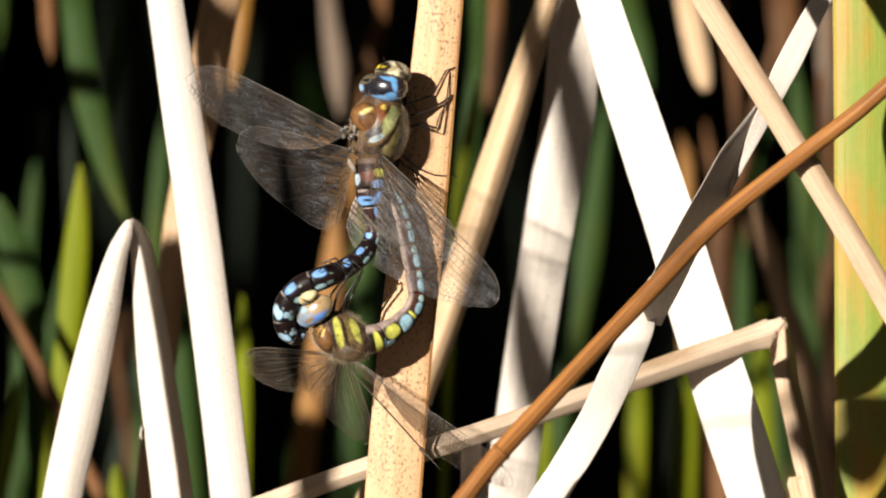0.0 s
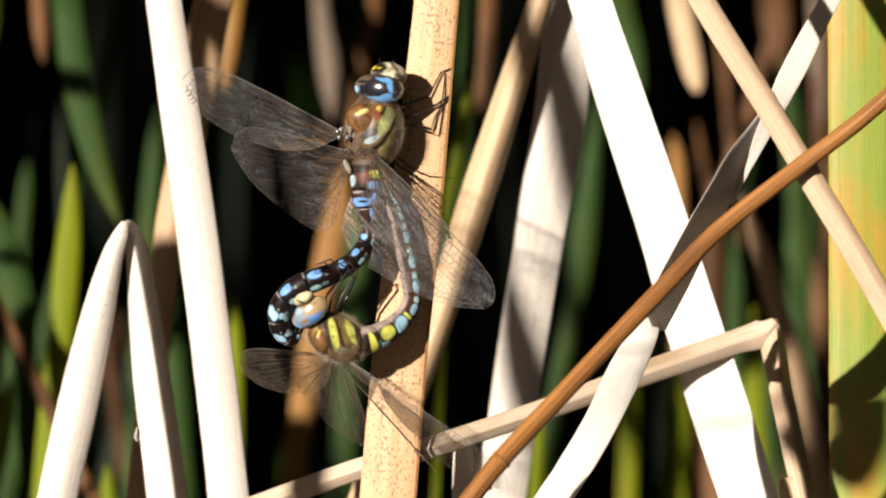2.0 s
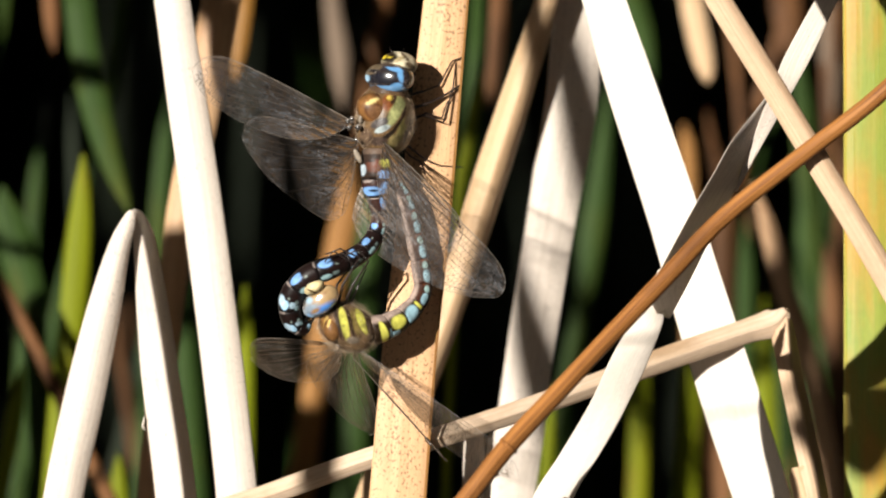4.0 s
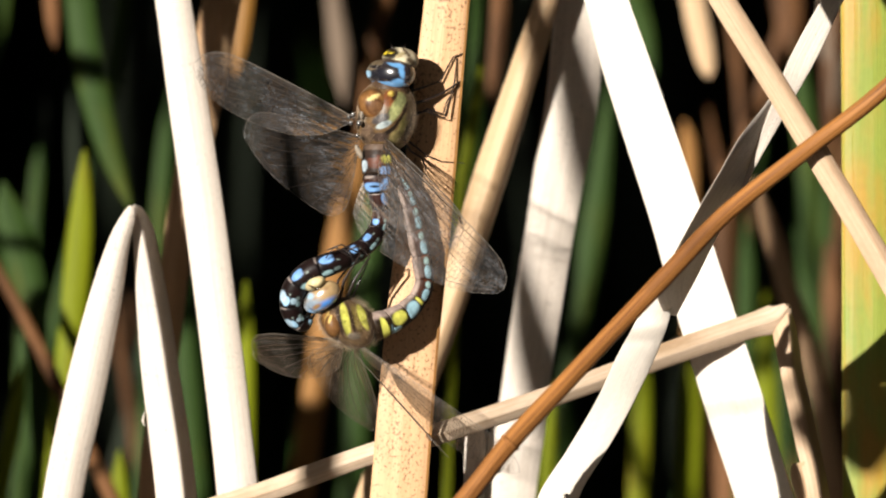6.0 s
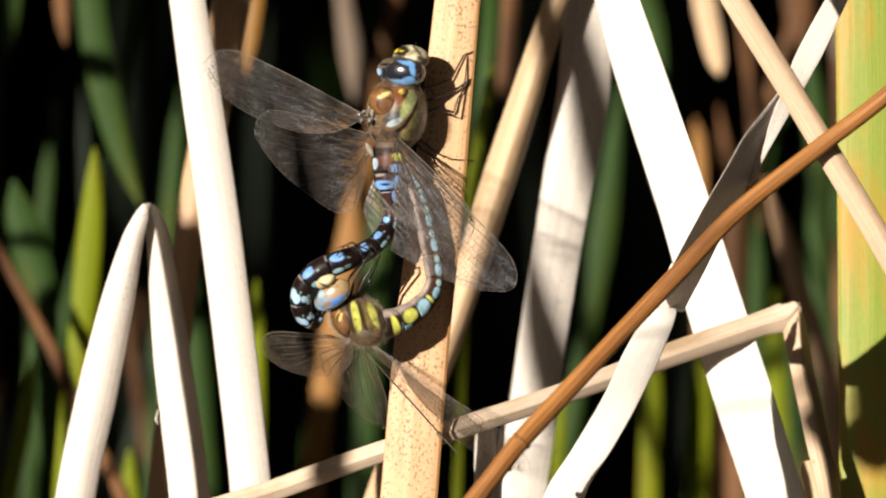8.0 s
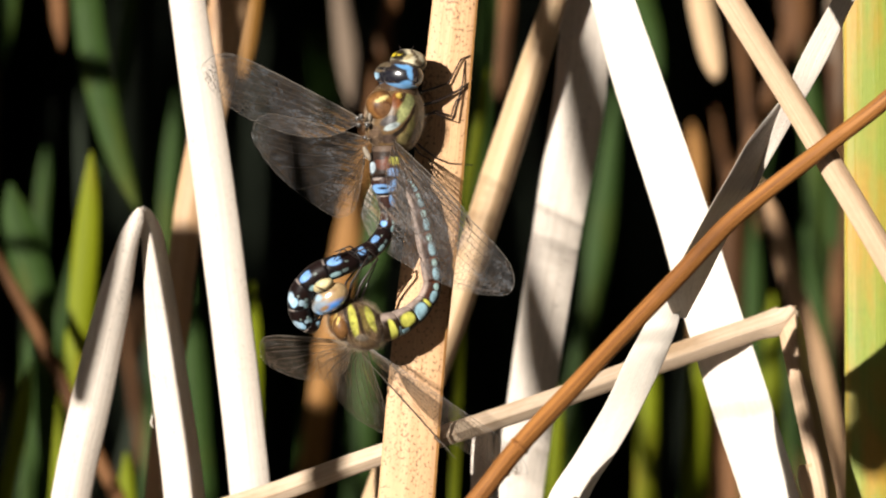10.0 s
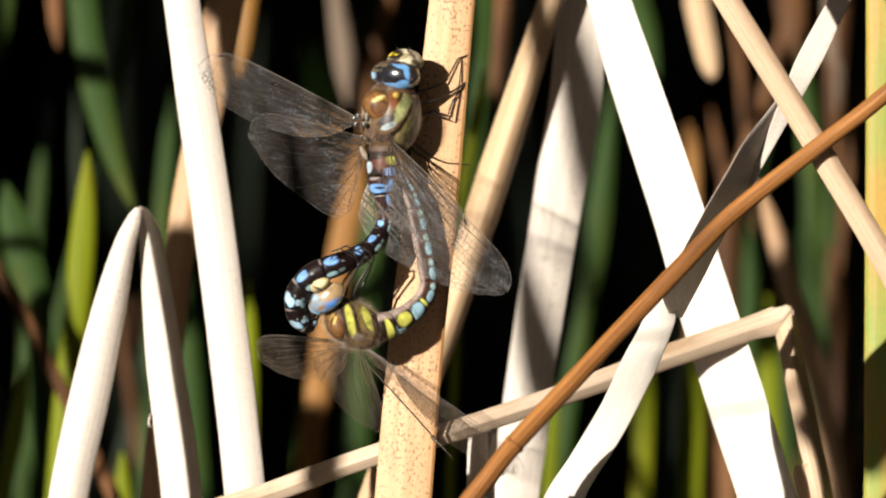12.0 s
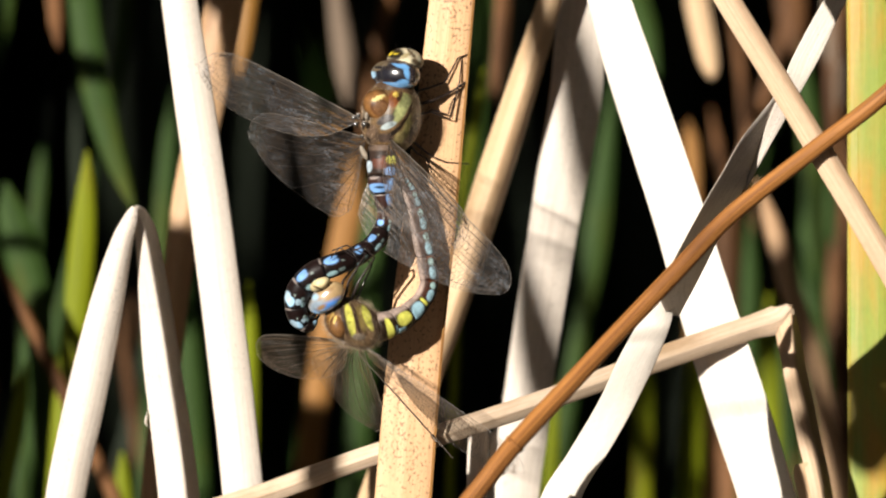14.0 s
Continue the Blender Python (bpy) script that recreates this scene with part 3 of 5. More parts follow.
    # twisted leaf crossing the white one: the lit face, and the back that shows where it turns over
    stations = [(1196, 478, -19, 1213, 470, -17), (1165, 530, -20, 1207, 515, -19), (1138, 580, -20, 1201, 569, -18), (1100, 650, -27, 1174, 639, -22), (1060, 728, -38, 1134, 718, -37),
                (1018, 800, -45, 1090, 797, -45), (968, 882, -47, 1042, 882, -47), (460, 2300, -20, 545, 2300, -20), (-340, B, 0, -250, B, 0)]
    twist = plant("twisted_reed_leaf", strip(stations, seed=8), M_BRIGHT, (-300, B, 0), "bleached reed leaf twisted so that its back shows dark")
    MOVES.append((twist, leaning(twist, twist.matrix_basis.translation.copy(), SWAY_TWIST)))
    o = twist.matrix_basis.translation
    back = [(1394, 160, -9, 1396, 162, -8.5), (1362, 200, -16, 1379, 206, -13), (1323, 250, -28, 1357, 262, -20), (1290, 308, -37, 1341, 302, -23), (1252, 372, -45, 1328, 338, -26), (1200, 470, -43, 1276, 440, -25),
            (1178, 522, -33, 1240, 512, -19), (1190, 560, -16, 1213, 563, -11)]
    tip = [(1900, -700, 14, 1940, -700, 15), (1562, -150, 6, 1604, -150, 7), (1472, 0, 2, 1512, 0, 3), (1415, 104, -3, 1463, 104, -2), (1392, 160, -8.4, 1428, 168, -7), (1350, 274, -22.4, 1373, 264, -21),
           (1328, 340, -26.4, 1331, 340, -26)]
    for name, rows, seed in (("turned_back", back, 15), ("twisted_end", tip, 16)):
        v, f, u, c = strip(rows, bow=0.0, seed=seed)
        part(name, ([Vector(p) - o for p in v], f, u, c), M_WHITE, twist)
    # straw strip sloping to the right
    leaf("reed_leaf", [(700, -1000, -53, 40, 25, 25), (1170, -200, -56, 44, 25, 30), (1293, 0, -57, 46, 16, 24), (1398, 170, -57, 46, 16, 24), (1455, 265, -57, 46, 16, 24), (1568, 455, -57, 46, 16, 24),
                       (2600, 2300, -57, 60, 25, 25), (3900, B, -57, 70, 25, 25)],
         M_SAND, "pale straw reed leaf strip, sloping", rough=0.01, seed=9, sway=SWAY_PAIR)
    # green leaf with yellow blotches
    green = leaf("green_reed_leaf", [(1470, -2600, 56, 20, 10, 10), (1545, -600, 40, 110, 8, 8), (1557, 0, 36, 112, 6, 6), (1560, 441, 36, 114, 6, 6), (1562, 882, 36, 116, 6, 6), (1575, 2300, 36, 120, 10, 10), (1600, B, 36, 125, 15, 15)],
         M_GREEN, "broad living reed leaf, green mottled with yellow and orange", "green leaf", rough=0.01, seed=10,
         sway=SWAY_GREEN)
    limb(green, "leaf_margin", [(1490, -600, 41.5, 5, 10, 10), (1503, 0, 37.6, 6, 10, 10), (1505, 441, 37.4, 6, 10, 10), (1506, 882, 37.4, 6, 10, 10), (1518, 2300, 38.5, 6, 10, 10), (1541, B, 40, 6, 10, 10)], M_EDGE, 18)
    # short pale leaf at the foot of the grey one, and a stub
    leaf("reed_leaf", [(852, 742, 30, 8, 10, 10), (852, 772, 30, 36, 10, 10), (850, 882, 30, 40, 12, 12), (820, 2300, 30, 70, 20, 20), (760, B, 30, 80, 20, 20)],
         M_WHITE, "short bleached reed leaf, split at its end", rough=0.02, seed=11)
    leaf("reed_leaf", [(884, 735, 31, 3, 10, 10), (880, 790, 31, 11, 10, 10), (874, 882, 31, 14, 12, 12), (840, 2300, 32, 30, 20, 20), (790, B, 32, 40, 20, 20)],
         M_GREY, "thin dried strand of a split reed leaf", rough=0.02, seed=14)
    leaf("reed_leaf", [(1424, 822, 23, 24, 10, 10), (1428, 840, 23, 40, 10, 10), (1440, 882, 23, 44, 12, 12), (1700, 2300, 30, 70, 20, 20), (2100, B, 30, 80, 20, 20)],
         M_PEACH, "straw reed leaf stub with a torn end", rough=0.02, seed=12)
    # rusty leaf behind the white upright
    leaf("reed_leaf", [(560, -900, 150, 60, 20, 20), (420, -60, 120, 78, 20, 25), (404, 0, 120, 80, 20, 25), (370, 200, 118, 70, 20, 25), (330, 400, 116, 62, 20, 25), (305, 620, 114, 56, 20, 25), (276, 882, 112, 50, 20, 25), (180, 2300, 110, 80, 25, 25), (80, B, 100, 90, 25, 25)],
         M_STRAW, "light brown reed leaf standing behind", rough=0.02, seed=13)
    # the ribbed brown stalk
    pts = [(2250, -560, -62, 10), (1760, -10, -60, 14), (1568, 172, -59.4, 15.5), (1448, 265, -59.2, 16), (1300, 381, -60, 16.5), (1200, 485, -63, 17), (1100, 590, -66, 17),
           (1000, 697, -70, 17.5), (912, 792, -74, 18), (855, 864, -76, 18), (700, 1060, -78, 19), (-500, 2600, 0, 22), (-2300, B + 60, 20, 26)]
    rows = [(*at(u, v, d), r * G) for u, v, d, r in pts]
    stalk = plant("brown_stalk", tube(rows, 6, 7), M_BROWN, (-2300, B, 20), "brown ribbed reed stalk, lying aslant", "stalk")
    for p in stalk.data.polygons:
        p.use_smooth = False
    # soft ridges
    soft = stalk.modifiers.new("ridges", "BEVEL")
    soft.width, soft.segments, soft.limit_method, soft.angle_limit = 0.0005, 3, "ANGLE", radians(30)
    for k, (u, v) in enumerate(((916, 788), (884, 828))):
        o = stalk.matrix_basis.translation
        w = Vector((0.66, 0, 0.75))
        p = at(u, v, -74) - o
        ring = tube([(*(p - w * 0.0004), 0.00195), (*(p - w * 0.0001), 0.00208), (*(p + w * 0.0001), 0.00208), (*(p + w * 0.0004), 0.00195)], 2, 16)
        part("node", ring, M_BROWN, stalk, "darker ring on the stalk")
    MOVES.append((stalk, leaning(stalk, stalk.matrix_basis.translation.copy(), SWAY_STALK)))


build_reeds()


# blades behind: name, (u, v, width) from top to foot, depth, material, rooted below or drooping from above
def background():
    B = GROUND
    rows = [
        ("green_reed", [(140, -200, 70), (152, 0, 64), (163, 90, 64), (180, 175, 66), (203, 265, 52), (228, 335, 28), (243, 375, 5)], 190, M_BLADE, 0),
        ("green_reed", [(160, 268, 5), (158, 330, 34), (152, 420, 54), (140, 560, 54), (126, 700, 58), (110, 900, 60)], 150, M_LIME, 1),
        ("green_reed", [(16, 325, 10), (28, 385, 66), (48, 460, 82), (68, 540, 66), (76, 640, 44), (84, 760, 50), (95, 900, 54)], 175, M_BLADE, 1),
        ("green_reed", [(52, 640, 5), (42, 710, 32), (26, 800, 34), (6, 900, 36)], 170, M_LIME, 1),
        ("green_reed", [(222, 800, 5), (222, 850, 32), (224, 900, 38)], 170, M_LIME, 1),
        ("rusty_stem", [(-80, 330, 16), (50, 560, 26), (124, 710, 28), (215, 900, 30)], 140, M_RUST, 1),
        ("green_reed", [(336, 470, 6), (340, 640, 50), (348, 780, 56), (356, 900, 60)], 260, M_BLADE, 1),
        ("green_reed", [(446, 500, 4), (447, 580, 30), (448, 700, 34), (444, 900, 36)], 170, M_LIME, 1),
        ("orange_leaf", [(470, -200, 40), (446, 0, 36), (436, 80, 32), (430, 122, 16), (428, 140, 4)], 170, M_ORANGE, 0),
        ("rusty_stem", [(588, -200, 30), (600, 0, 36), (612, 90, 46), (616, 140, 32), (620, 190, 6)], 420, M_DUN, 0),
        ("rusty_stem", [(706, -200, 34), (690, 0, 34), (668, 120, 32), (650, 260, 24), (640, 330, 5)], 260, M_RUST, 0),
        ("rusty_stem", [(648, 240, 6), (632, 340, 52), (606, 460, 58), (572, 660, 54), (540, 900, 60)], 230, M_GOLD, 1),
        ("green_reed", [(672, 300, 8), (668, 380, 50), (654, 520, 54), (630, 900, 60)], 300, M_BLADE, 1),
        ("green_reed", [(545, 640, 8), (545, 740, 40), (540, 900, 46)], 360, M_BLADE, 1),
        ("green_reed", [(876, -200, 40), (858, 100, 42), (840, 300, 40), (826, 430, 24), (816, 510, 5)], 190, M_BLADE, 0),
        ("green_reed", [(1090, 150, 10), (1076, 290, 44), (1058, 430, 60), (1036, 560, 50), (1012, 700, 44), (990, 900, 40)], 300, M_BLADE, 1),
        ("green_reed", [(990, 680, 4), (984, 770, 26), (976, 900, 30)], 180, M_LIME, 1),
        ("green_reed", [(1146, 600, 6), (1146, 680, 42), (1140, 900, 48)], 230, M_LIME, 1),
        ("green_reed", [(1236, 580, 6), (1234, 680, 46), (1226, 900, 52)], 240, M_LIME, 1),
        ("green_reed", [(1366, 520, 6), (1364, 640, 50), (1372, 900, 56)], 250, M_LIME, 1),
        ("rusty_stem", [(1215, -200, 50), (1238, 0, 52), (1256, 90, 48), (1264, 126, 30), (1266, 140, 6)], 225, M_PEACH, 0),
        ("rusty_stem", [(1345, 320, 6), (1376, 410, 40), (1400, 500, 46), (1440, 620, 46), (1462, 720, 44), (1490, 900, 50)], 190, M_STRAW, 1),
        ("rusty_stem", [(1296, 290, 6), (1290, 380, 46), (1300, 900, 60)], 340, M_RUST, 1),
        ("rusty_stem", [(1476, 430, 6), (1484, 520, 46), (1490, 640, 50), (1496, 760, 36), (1500, 900, 40)], 300, M_RUST, 1),
    ]
    rows += [
        ("rusty_stem", [(1500, -200, 34), (1490, 0, 40), (1482, 130, 44), (1478, 220, 26), (1476, 270, 5)], 340, M_RUST, 0),
        ("green_reed", [(80, 262, 5), (76, 310, 28), (70, 380, 32), (60, 520, 34), (40, 900, 38)], 330, M_BLADE, 1),
        ("rusty_stem", [(90, -200, 30), (98, -40, 32), (104, 40, 30), (108, 90, 5)], 190, M_RUST, 0),
        ("green_reed", [(240, -200, 30), (228, 0, 34), (214, 130, 26), (204, 230, 5)], 260, M_BLADE, 0),
        ("green_reed", [(312, 160, 6), (304, 250, 34), (294, 360, 38), (280, 560, 40), (262, 900, 44)], 280, M_BLADE, 1),
        ("green_reed", [(20, -200, 44), (12, 0, 46), (6, 70, 34), (2, 120, 5)], 230, M_BLADE, 0),
        ("green_reed", [(1420, 60, 5), (1432, 180, 44), (1440, 300, 50), (1448, 900, 56)], 400, M_BLADE, 1),
        ("rusty_stem", [(1396, -200, 60), (1404, 0, 70), (1410, 60, 50), (1414, 110, 6)], 420, M_RUST, 0),
        ("green_reed", [(1112, -200, 60), (1128, 0, 70), (1150, 60, 50), (1170, 140, 6)], 300, M_BLADE, 0),
        ("green_reed", [(1330, 380, 5), (1332, 470, 34), (1330, 620, 38), (1326, 900, 40)], 300, M_BLADE, 1),
        ("green_reed", [(1310, 640, 5), (1312, 760, 42), (1312, 900, 48)], 360, M_BLADE, 1),
        ("rusty_stem", [(900, -200, 30), (892, 0, 40), (884, 110, 36), (876, 190, 5)], 300, M_RUST, 0),
    ]
    rows += [
        ("rusty_stem", [(1470, -200, 34), (1478, 20, 36), (1482, 100, 44), (1484, 160, 30), (1484, 200, 5)], 340, M_DUN, 0),
        ("rusty_stem", [(896, -200, 34), (884, 20, 36), (878, 100, 46), (874, 140, 34), (872, 170, 5)], 330, M_DUN, 0),
        ("rusty_stem", [(1222, 216, 5), (1228, 250, 30), (1232, 300, 32), (1236, 900, 34)], 320, M_GOLD, 1),
        ("green_reed", [(64, 560, 5), (54, 610, 30), (50, 660, 26), (46, 720, 10), (44, 900, 8)], 190, M_BLADE, 1),
        ("green_reed", [(84, 680, 5), (76, 720, 34), (80, 790, 40), (86, 900, 34)], 200, M_BLADE, 1),
        ("green_reed", [(862, 120, 5), (852, 190, 24), (840, 260, 26), (826, 340, 22), (800, 900, 20)], 150, M_LIME, 1),
    ]
    # thin blades between and behind them
    rng = random.Random(33)
    for k in range(26):
        u = rng.choice((rng.uniform(-40, 300), rng.uniform(1260, 1600)))
        v, w = rng.uniform(-120, 700), rng.uniform(12, 28)
        lean = rng.uniform(-0.35, 0.35)
        # every fourth blade takes the near-black colour with shade painted in
        mat = (M_BLADE, M_RUST, M_BED, M_RUST)[k % 4]
        name = "rusty_stem" if mat == M_RUST else "green_reed"
        rows.append((name, [(u, v, 3), (u - 60 * lean, v + 90, w), (u - 300 * lean, v + 330, w * 1.2), (u - 620 * lean, max(v + 600, 960), w * 1.2)], rng.uniform(320, 450), mat, 1))
    for k, (name, pts, d, mat, rooted) in enumerate(rows):
        d = min(d * 1.75, 430 + 0.2 * d)
        st = [(u, v, d, w, 15, 15) for u, v, w in pts]
        w = max(p[2] for p in pts)
        if rooted:
            du = (pts[-1][0] - pts[-2][0]) / (pts[-1][1] - pts[-2][1])
            st += [(pts[-1][0] + du * 900, 1900, d, w * 1.1, 20, 20), (pts[-1][0] + du * 1400, B, d, w * 1.2, 20, 20)]
        else:
            # a drooping tip: up from its root behind, over an arch and down
            u0 = pts[0][0]
            st = [(u0 + 700, B, d + 1150, w, 20, 20), (u0 + 560, 300, d + 1050, w, 20, 20), (u0 + 380, -1300, d + 650, w, 20, 20), (u0 + 130, -1500, d + 220, w, 20, 20)] + st
        data = ribbon(st, n=6, thick=0.4, rough=0.03, seed=40 + k)
        root = st[-1] if rooted else st[0]
        green = name == "green_reed"
        plant(name, data, mat, root[:3], "green living reed blade out of focus" if green else "rusty brown dead reed out of focus",
              "reed" if green else "dead reed", "green blades behind" if green else "brown stems behind")


background()


# reeds standing outside the view, towards the sun, whose shade crosses the lit leaves
def near_reeds():
    def toward_sun(u, v, d, far):
        """The plan place whose shade falls on (u, v, d)."""
        p = at(u, v, d) - SUN_WAY * far
        k = (2.0 + p.y) / 2.0
        return 784 + p.x / (G * k), 441 - (p.z - 0.5) / (G * k), p.y * 1000

    base = 441 + 0.5 / G / 0.85
    # a drooping tip whose shade ends on the grey leaf
    a, b, c, e = (toward_sun(u, v, 90, 0.52) for u, v in ((1006, 60), (1042, 190), (1060, 330), (1066, 450)))
    x, y, d = a
    leaf("reed_leaf", [(*e, 8, 10, 10), (*c, 72, 10, 10), (*b, 80, 10, 10), (*a, 70, 10, 10), (x - 250, y - 700, d, 70, 10, 10), (x - 1100, y - 900, d, 80, 10, 10),
                       (x - 1600, 900, d, 90, 15, 15), (x - 1700, base, d, 100, 15, 15)], M_WHITE, "drooping bleached reed leaf towards the sun", rough=0.02, seed=70)
    # one that shades the folded leaf now and then as it swings
    q = [toward_sun(u, v, 33, 0.30) for u, v in ((168, 720), (182, 600), (205, 460), (215, 350), (190, 150), (100, -200))]
    x, y, d = q[-1]
    leaf("reed_leaf", [(*q[0], 30, 10, 10), (*q[1], 90, 10, 10), (*q[2], 130, 10, 10), (*q[3], 130, 10, 10), (*q[4], 100, 10, 10), (*q[5], 80, 10, 10),
                       (x - 700, y - 200, d, 80, 10, 10), (x - 1100, 900, d, 80, 10, 10), (x - 1200, base, d, 90, 15, 15)], M_WHITE, "swinging bleached reed leaf towards the sun", rough=0.02, seed=72,
         sway=[(0, -150), (0.9, -140), (1.2, -95), (1.6, -85), (2, -130), (2.2, -140), (2.4, -80), (2.6, -20), (2.8, -10), (3, -80), (3.2, -110), (5.3, -150), (6.5, -130), (7.3, -120),
               (7.6, -90), (7.9, -140), (8.2, -150), (10.2, -30), (10.4, -45), (10.6, -140), (11.3, -130), (11.4, -40), (11.5, -15), (11.6, -40), (11.7, -95), (11.8, -140), (12, -130), (12.1, -40),
               (12.2, 0), (13.6, 0), (14, -110)])
    # an upright one that keeps the foot of the brown leaf behind in shade
    q = [toward_sun(u, v, d, 0.45) for u, v, d in ((328, 398, 116), (326, 440, 116), (316, 520, 115), (304, 640, 114), (276, 882, 112))]
    x, y, d = q[-1]
    leaf("reed_leaf", [(*q[0], 60, 10, 10), (*q[1], 100, 10, 10), (*q[2], 104, 10, 10), (*q[3], 104, 10, 10), (*q[4], 104, 10, 10), (x - 120, base, d, 110, 15, 15)],
         M_WHITE, "broken upright reed leaf towards the sun", rough=0.02, seed=73)
    # a thin one across the drooping green blade
    q = [toward_sun(u, v, 332, 0.34) for u, v in ((260, 150), (210, 132), (160, 122), (90, 112), (0, 120))]
    x, y, d = q[-1]
    leaf("reed_leaf", [(*q[0], 8, 10, 10), (*q[1], 44, 10, 10), (*q[2], 56, 10, 10), (*q[3], 56, 10, 10), (*q[4], 56, 10, 10), (x - 500, y + 500, d, 60, 10, 10), (x - 700, base, d, 70, 15, 15)],
         M_GREY, "bent grey reed leaf towards the sun", rough=0.02, seed=74)
    # leaning ones whose shade dapples the green blades behind
    rng = random.Random(21)
    for u0, u1, w, far in ((250, 620, 42, 0.30), (560, 330, 36, 0.30), (760, 1010, 44, 0.32), (1010, 700, 34, 0.34), (1180, 1420, 46, 0.42), (1420, 1180, 38, 0.42), (1560, 1330, 40, 0.42)):
        q = [toward_sun(u0 + (u1 - u0) * f + rng.uniform(-18, 18), 1000 - 1250 * f, 350, far) for f in (0, 0.25, 0.5, 0.75, 1)]
        x, y, d = q[0]
        leaf("reed_leaf", ([(x - 60, base, d, w * 1.2, 15, 15)] + [(*p, w * k, 10, 10) for p, k in zip(q, (1.1, 0.9, 1.15, 0.8, 0.1))])[::-1],
             M_GREY, "thin leaning reed leaf towards the sun", rough=0.05, seed=int(80 + u0), sway=[(k * 0.5, rng.uniform(-32, 32)) for k in range(29)])
    for u0, v0, u1, v1, w in ((1060, 712, 1290, 735, 22), (90, 470, 250, 500, 30), (1040, 330, 1200, 300, 40)):
        q = [toward_sun(u0 + (u1 - u0) * f, v0 + (v1 - v0) * f + rng.uniform(-8, 8), 330, 0.40) for f in (0, 0.3, 0.6, 1)]
        x, y, d = q[0]
        leaf("reed_leaf", ([(x - 900, base, d, w * 1.2, 15, 15), (x - 600, y + 500, d, w, 10, 10)] + [(*p, w * k, 10, 10) for p, k in zip(q, (1.1, 0.8, 1.15, 0.2))])[::-1],
             M_GREY, "thin bent reed leaf towards the sun", rough=0.05, seed=int(60 + v0), sway=[(k * 0.5, rng.uniform(-25, 25)) for k in range(29)])
    # a dark one, bent over, whose end shades the living leaf
    q = [(*toward_sun(u, v, 36, 0.42), w, 10, 10) for u, v, w in ((1602, 772, 90), (1588, 768, 180), (1545, 748, 176), (1522, 726, 150), (1512, 718, 100), (1504, 720, 14), (1400, 740, 9), (1150, 800, 9), (1090, 1200, 20))]
    x, y, d = q[-1][:3]
    leaf("reed_leaf", q + [(x - 60, base, d, 30, 15, 15)], M_RUST, "dark brown broken reed leaf towards the sun", rough=0.02, seed=75)
    # a short one before the foot of the golden stem
    q = [toward_sun(u, v, 402, 0.40) for u, v in ((575, 716), (572, 740), (562, 800), (545, 900))]
    x, y, d = q[-1]
    leaf("reed_leaf", [(*q[0], 90, 10, 10), (*q[1], 130, 10, 10), (*q[2], 140, 10, 10), (*q[3], 140, 10, 10), (x - 100, base, d, 90, 15, 15)],
         M_RUST, "short dark brown reed leaf towards the sun", rough=0.03, seed=76)
    # another, whose tip shades the same leaf lower down
    q = [toward_sun(u, v, 92, 0.54) for u, v in ((925, 395), (931, 450), (944, 540), (962, 620), (982, 700), (1010, 800))]
    x, y, d = q[-1]
    leaf("reed_leaf", [(*q[0], 6, 10, 10), (*q[1], 26, 10, 10), (*q[2], 62, 10, 10), (*q[3], 84, 10, 10), (*q[4], 88, 10, 10), (*q[5], 88, 10, 10), (x + 260, base, d, 110, 15, 15)],
         M_WHITE, "upright bleached reed leaf towards the sun", rough=0.02, seed=71)


near_reeds()

# ---------------------------------------------------------------- dragonflies
BLUE, SKYBLUE = (0.22, 0.43, 0.80), (0.38, 0.62, 0.82)
LIME = (0.72, 0.70, 0.13)
BLACK = (0.010, 0.007, 0.007)


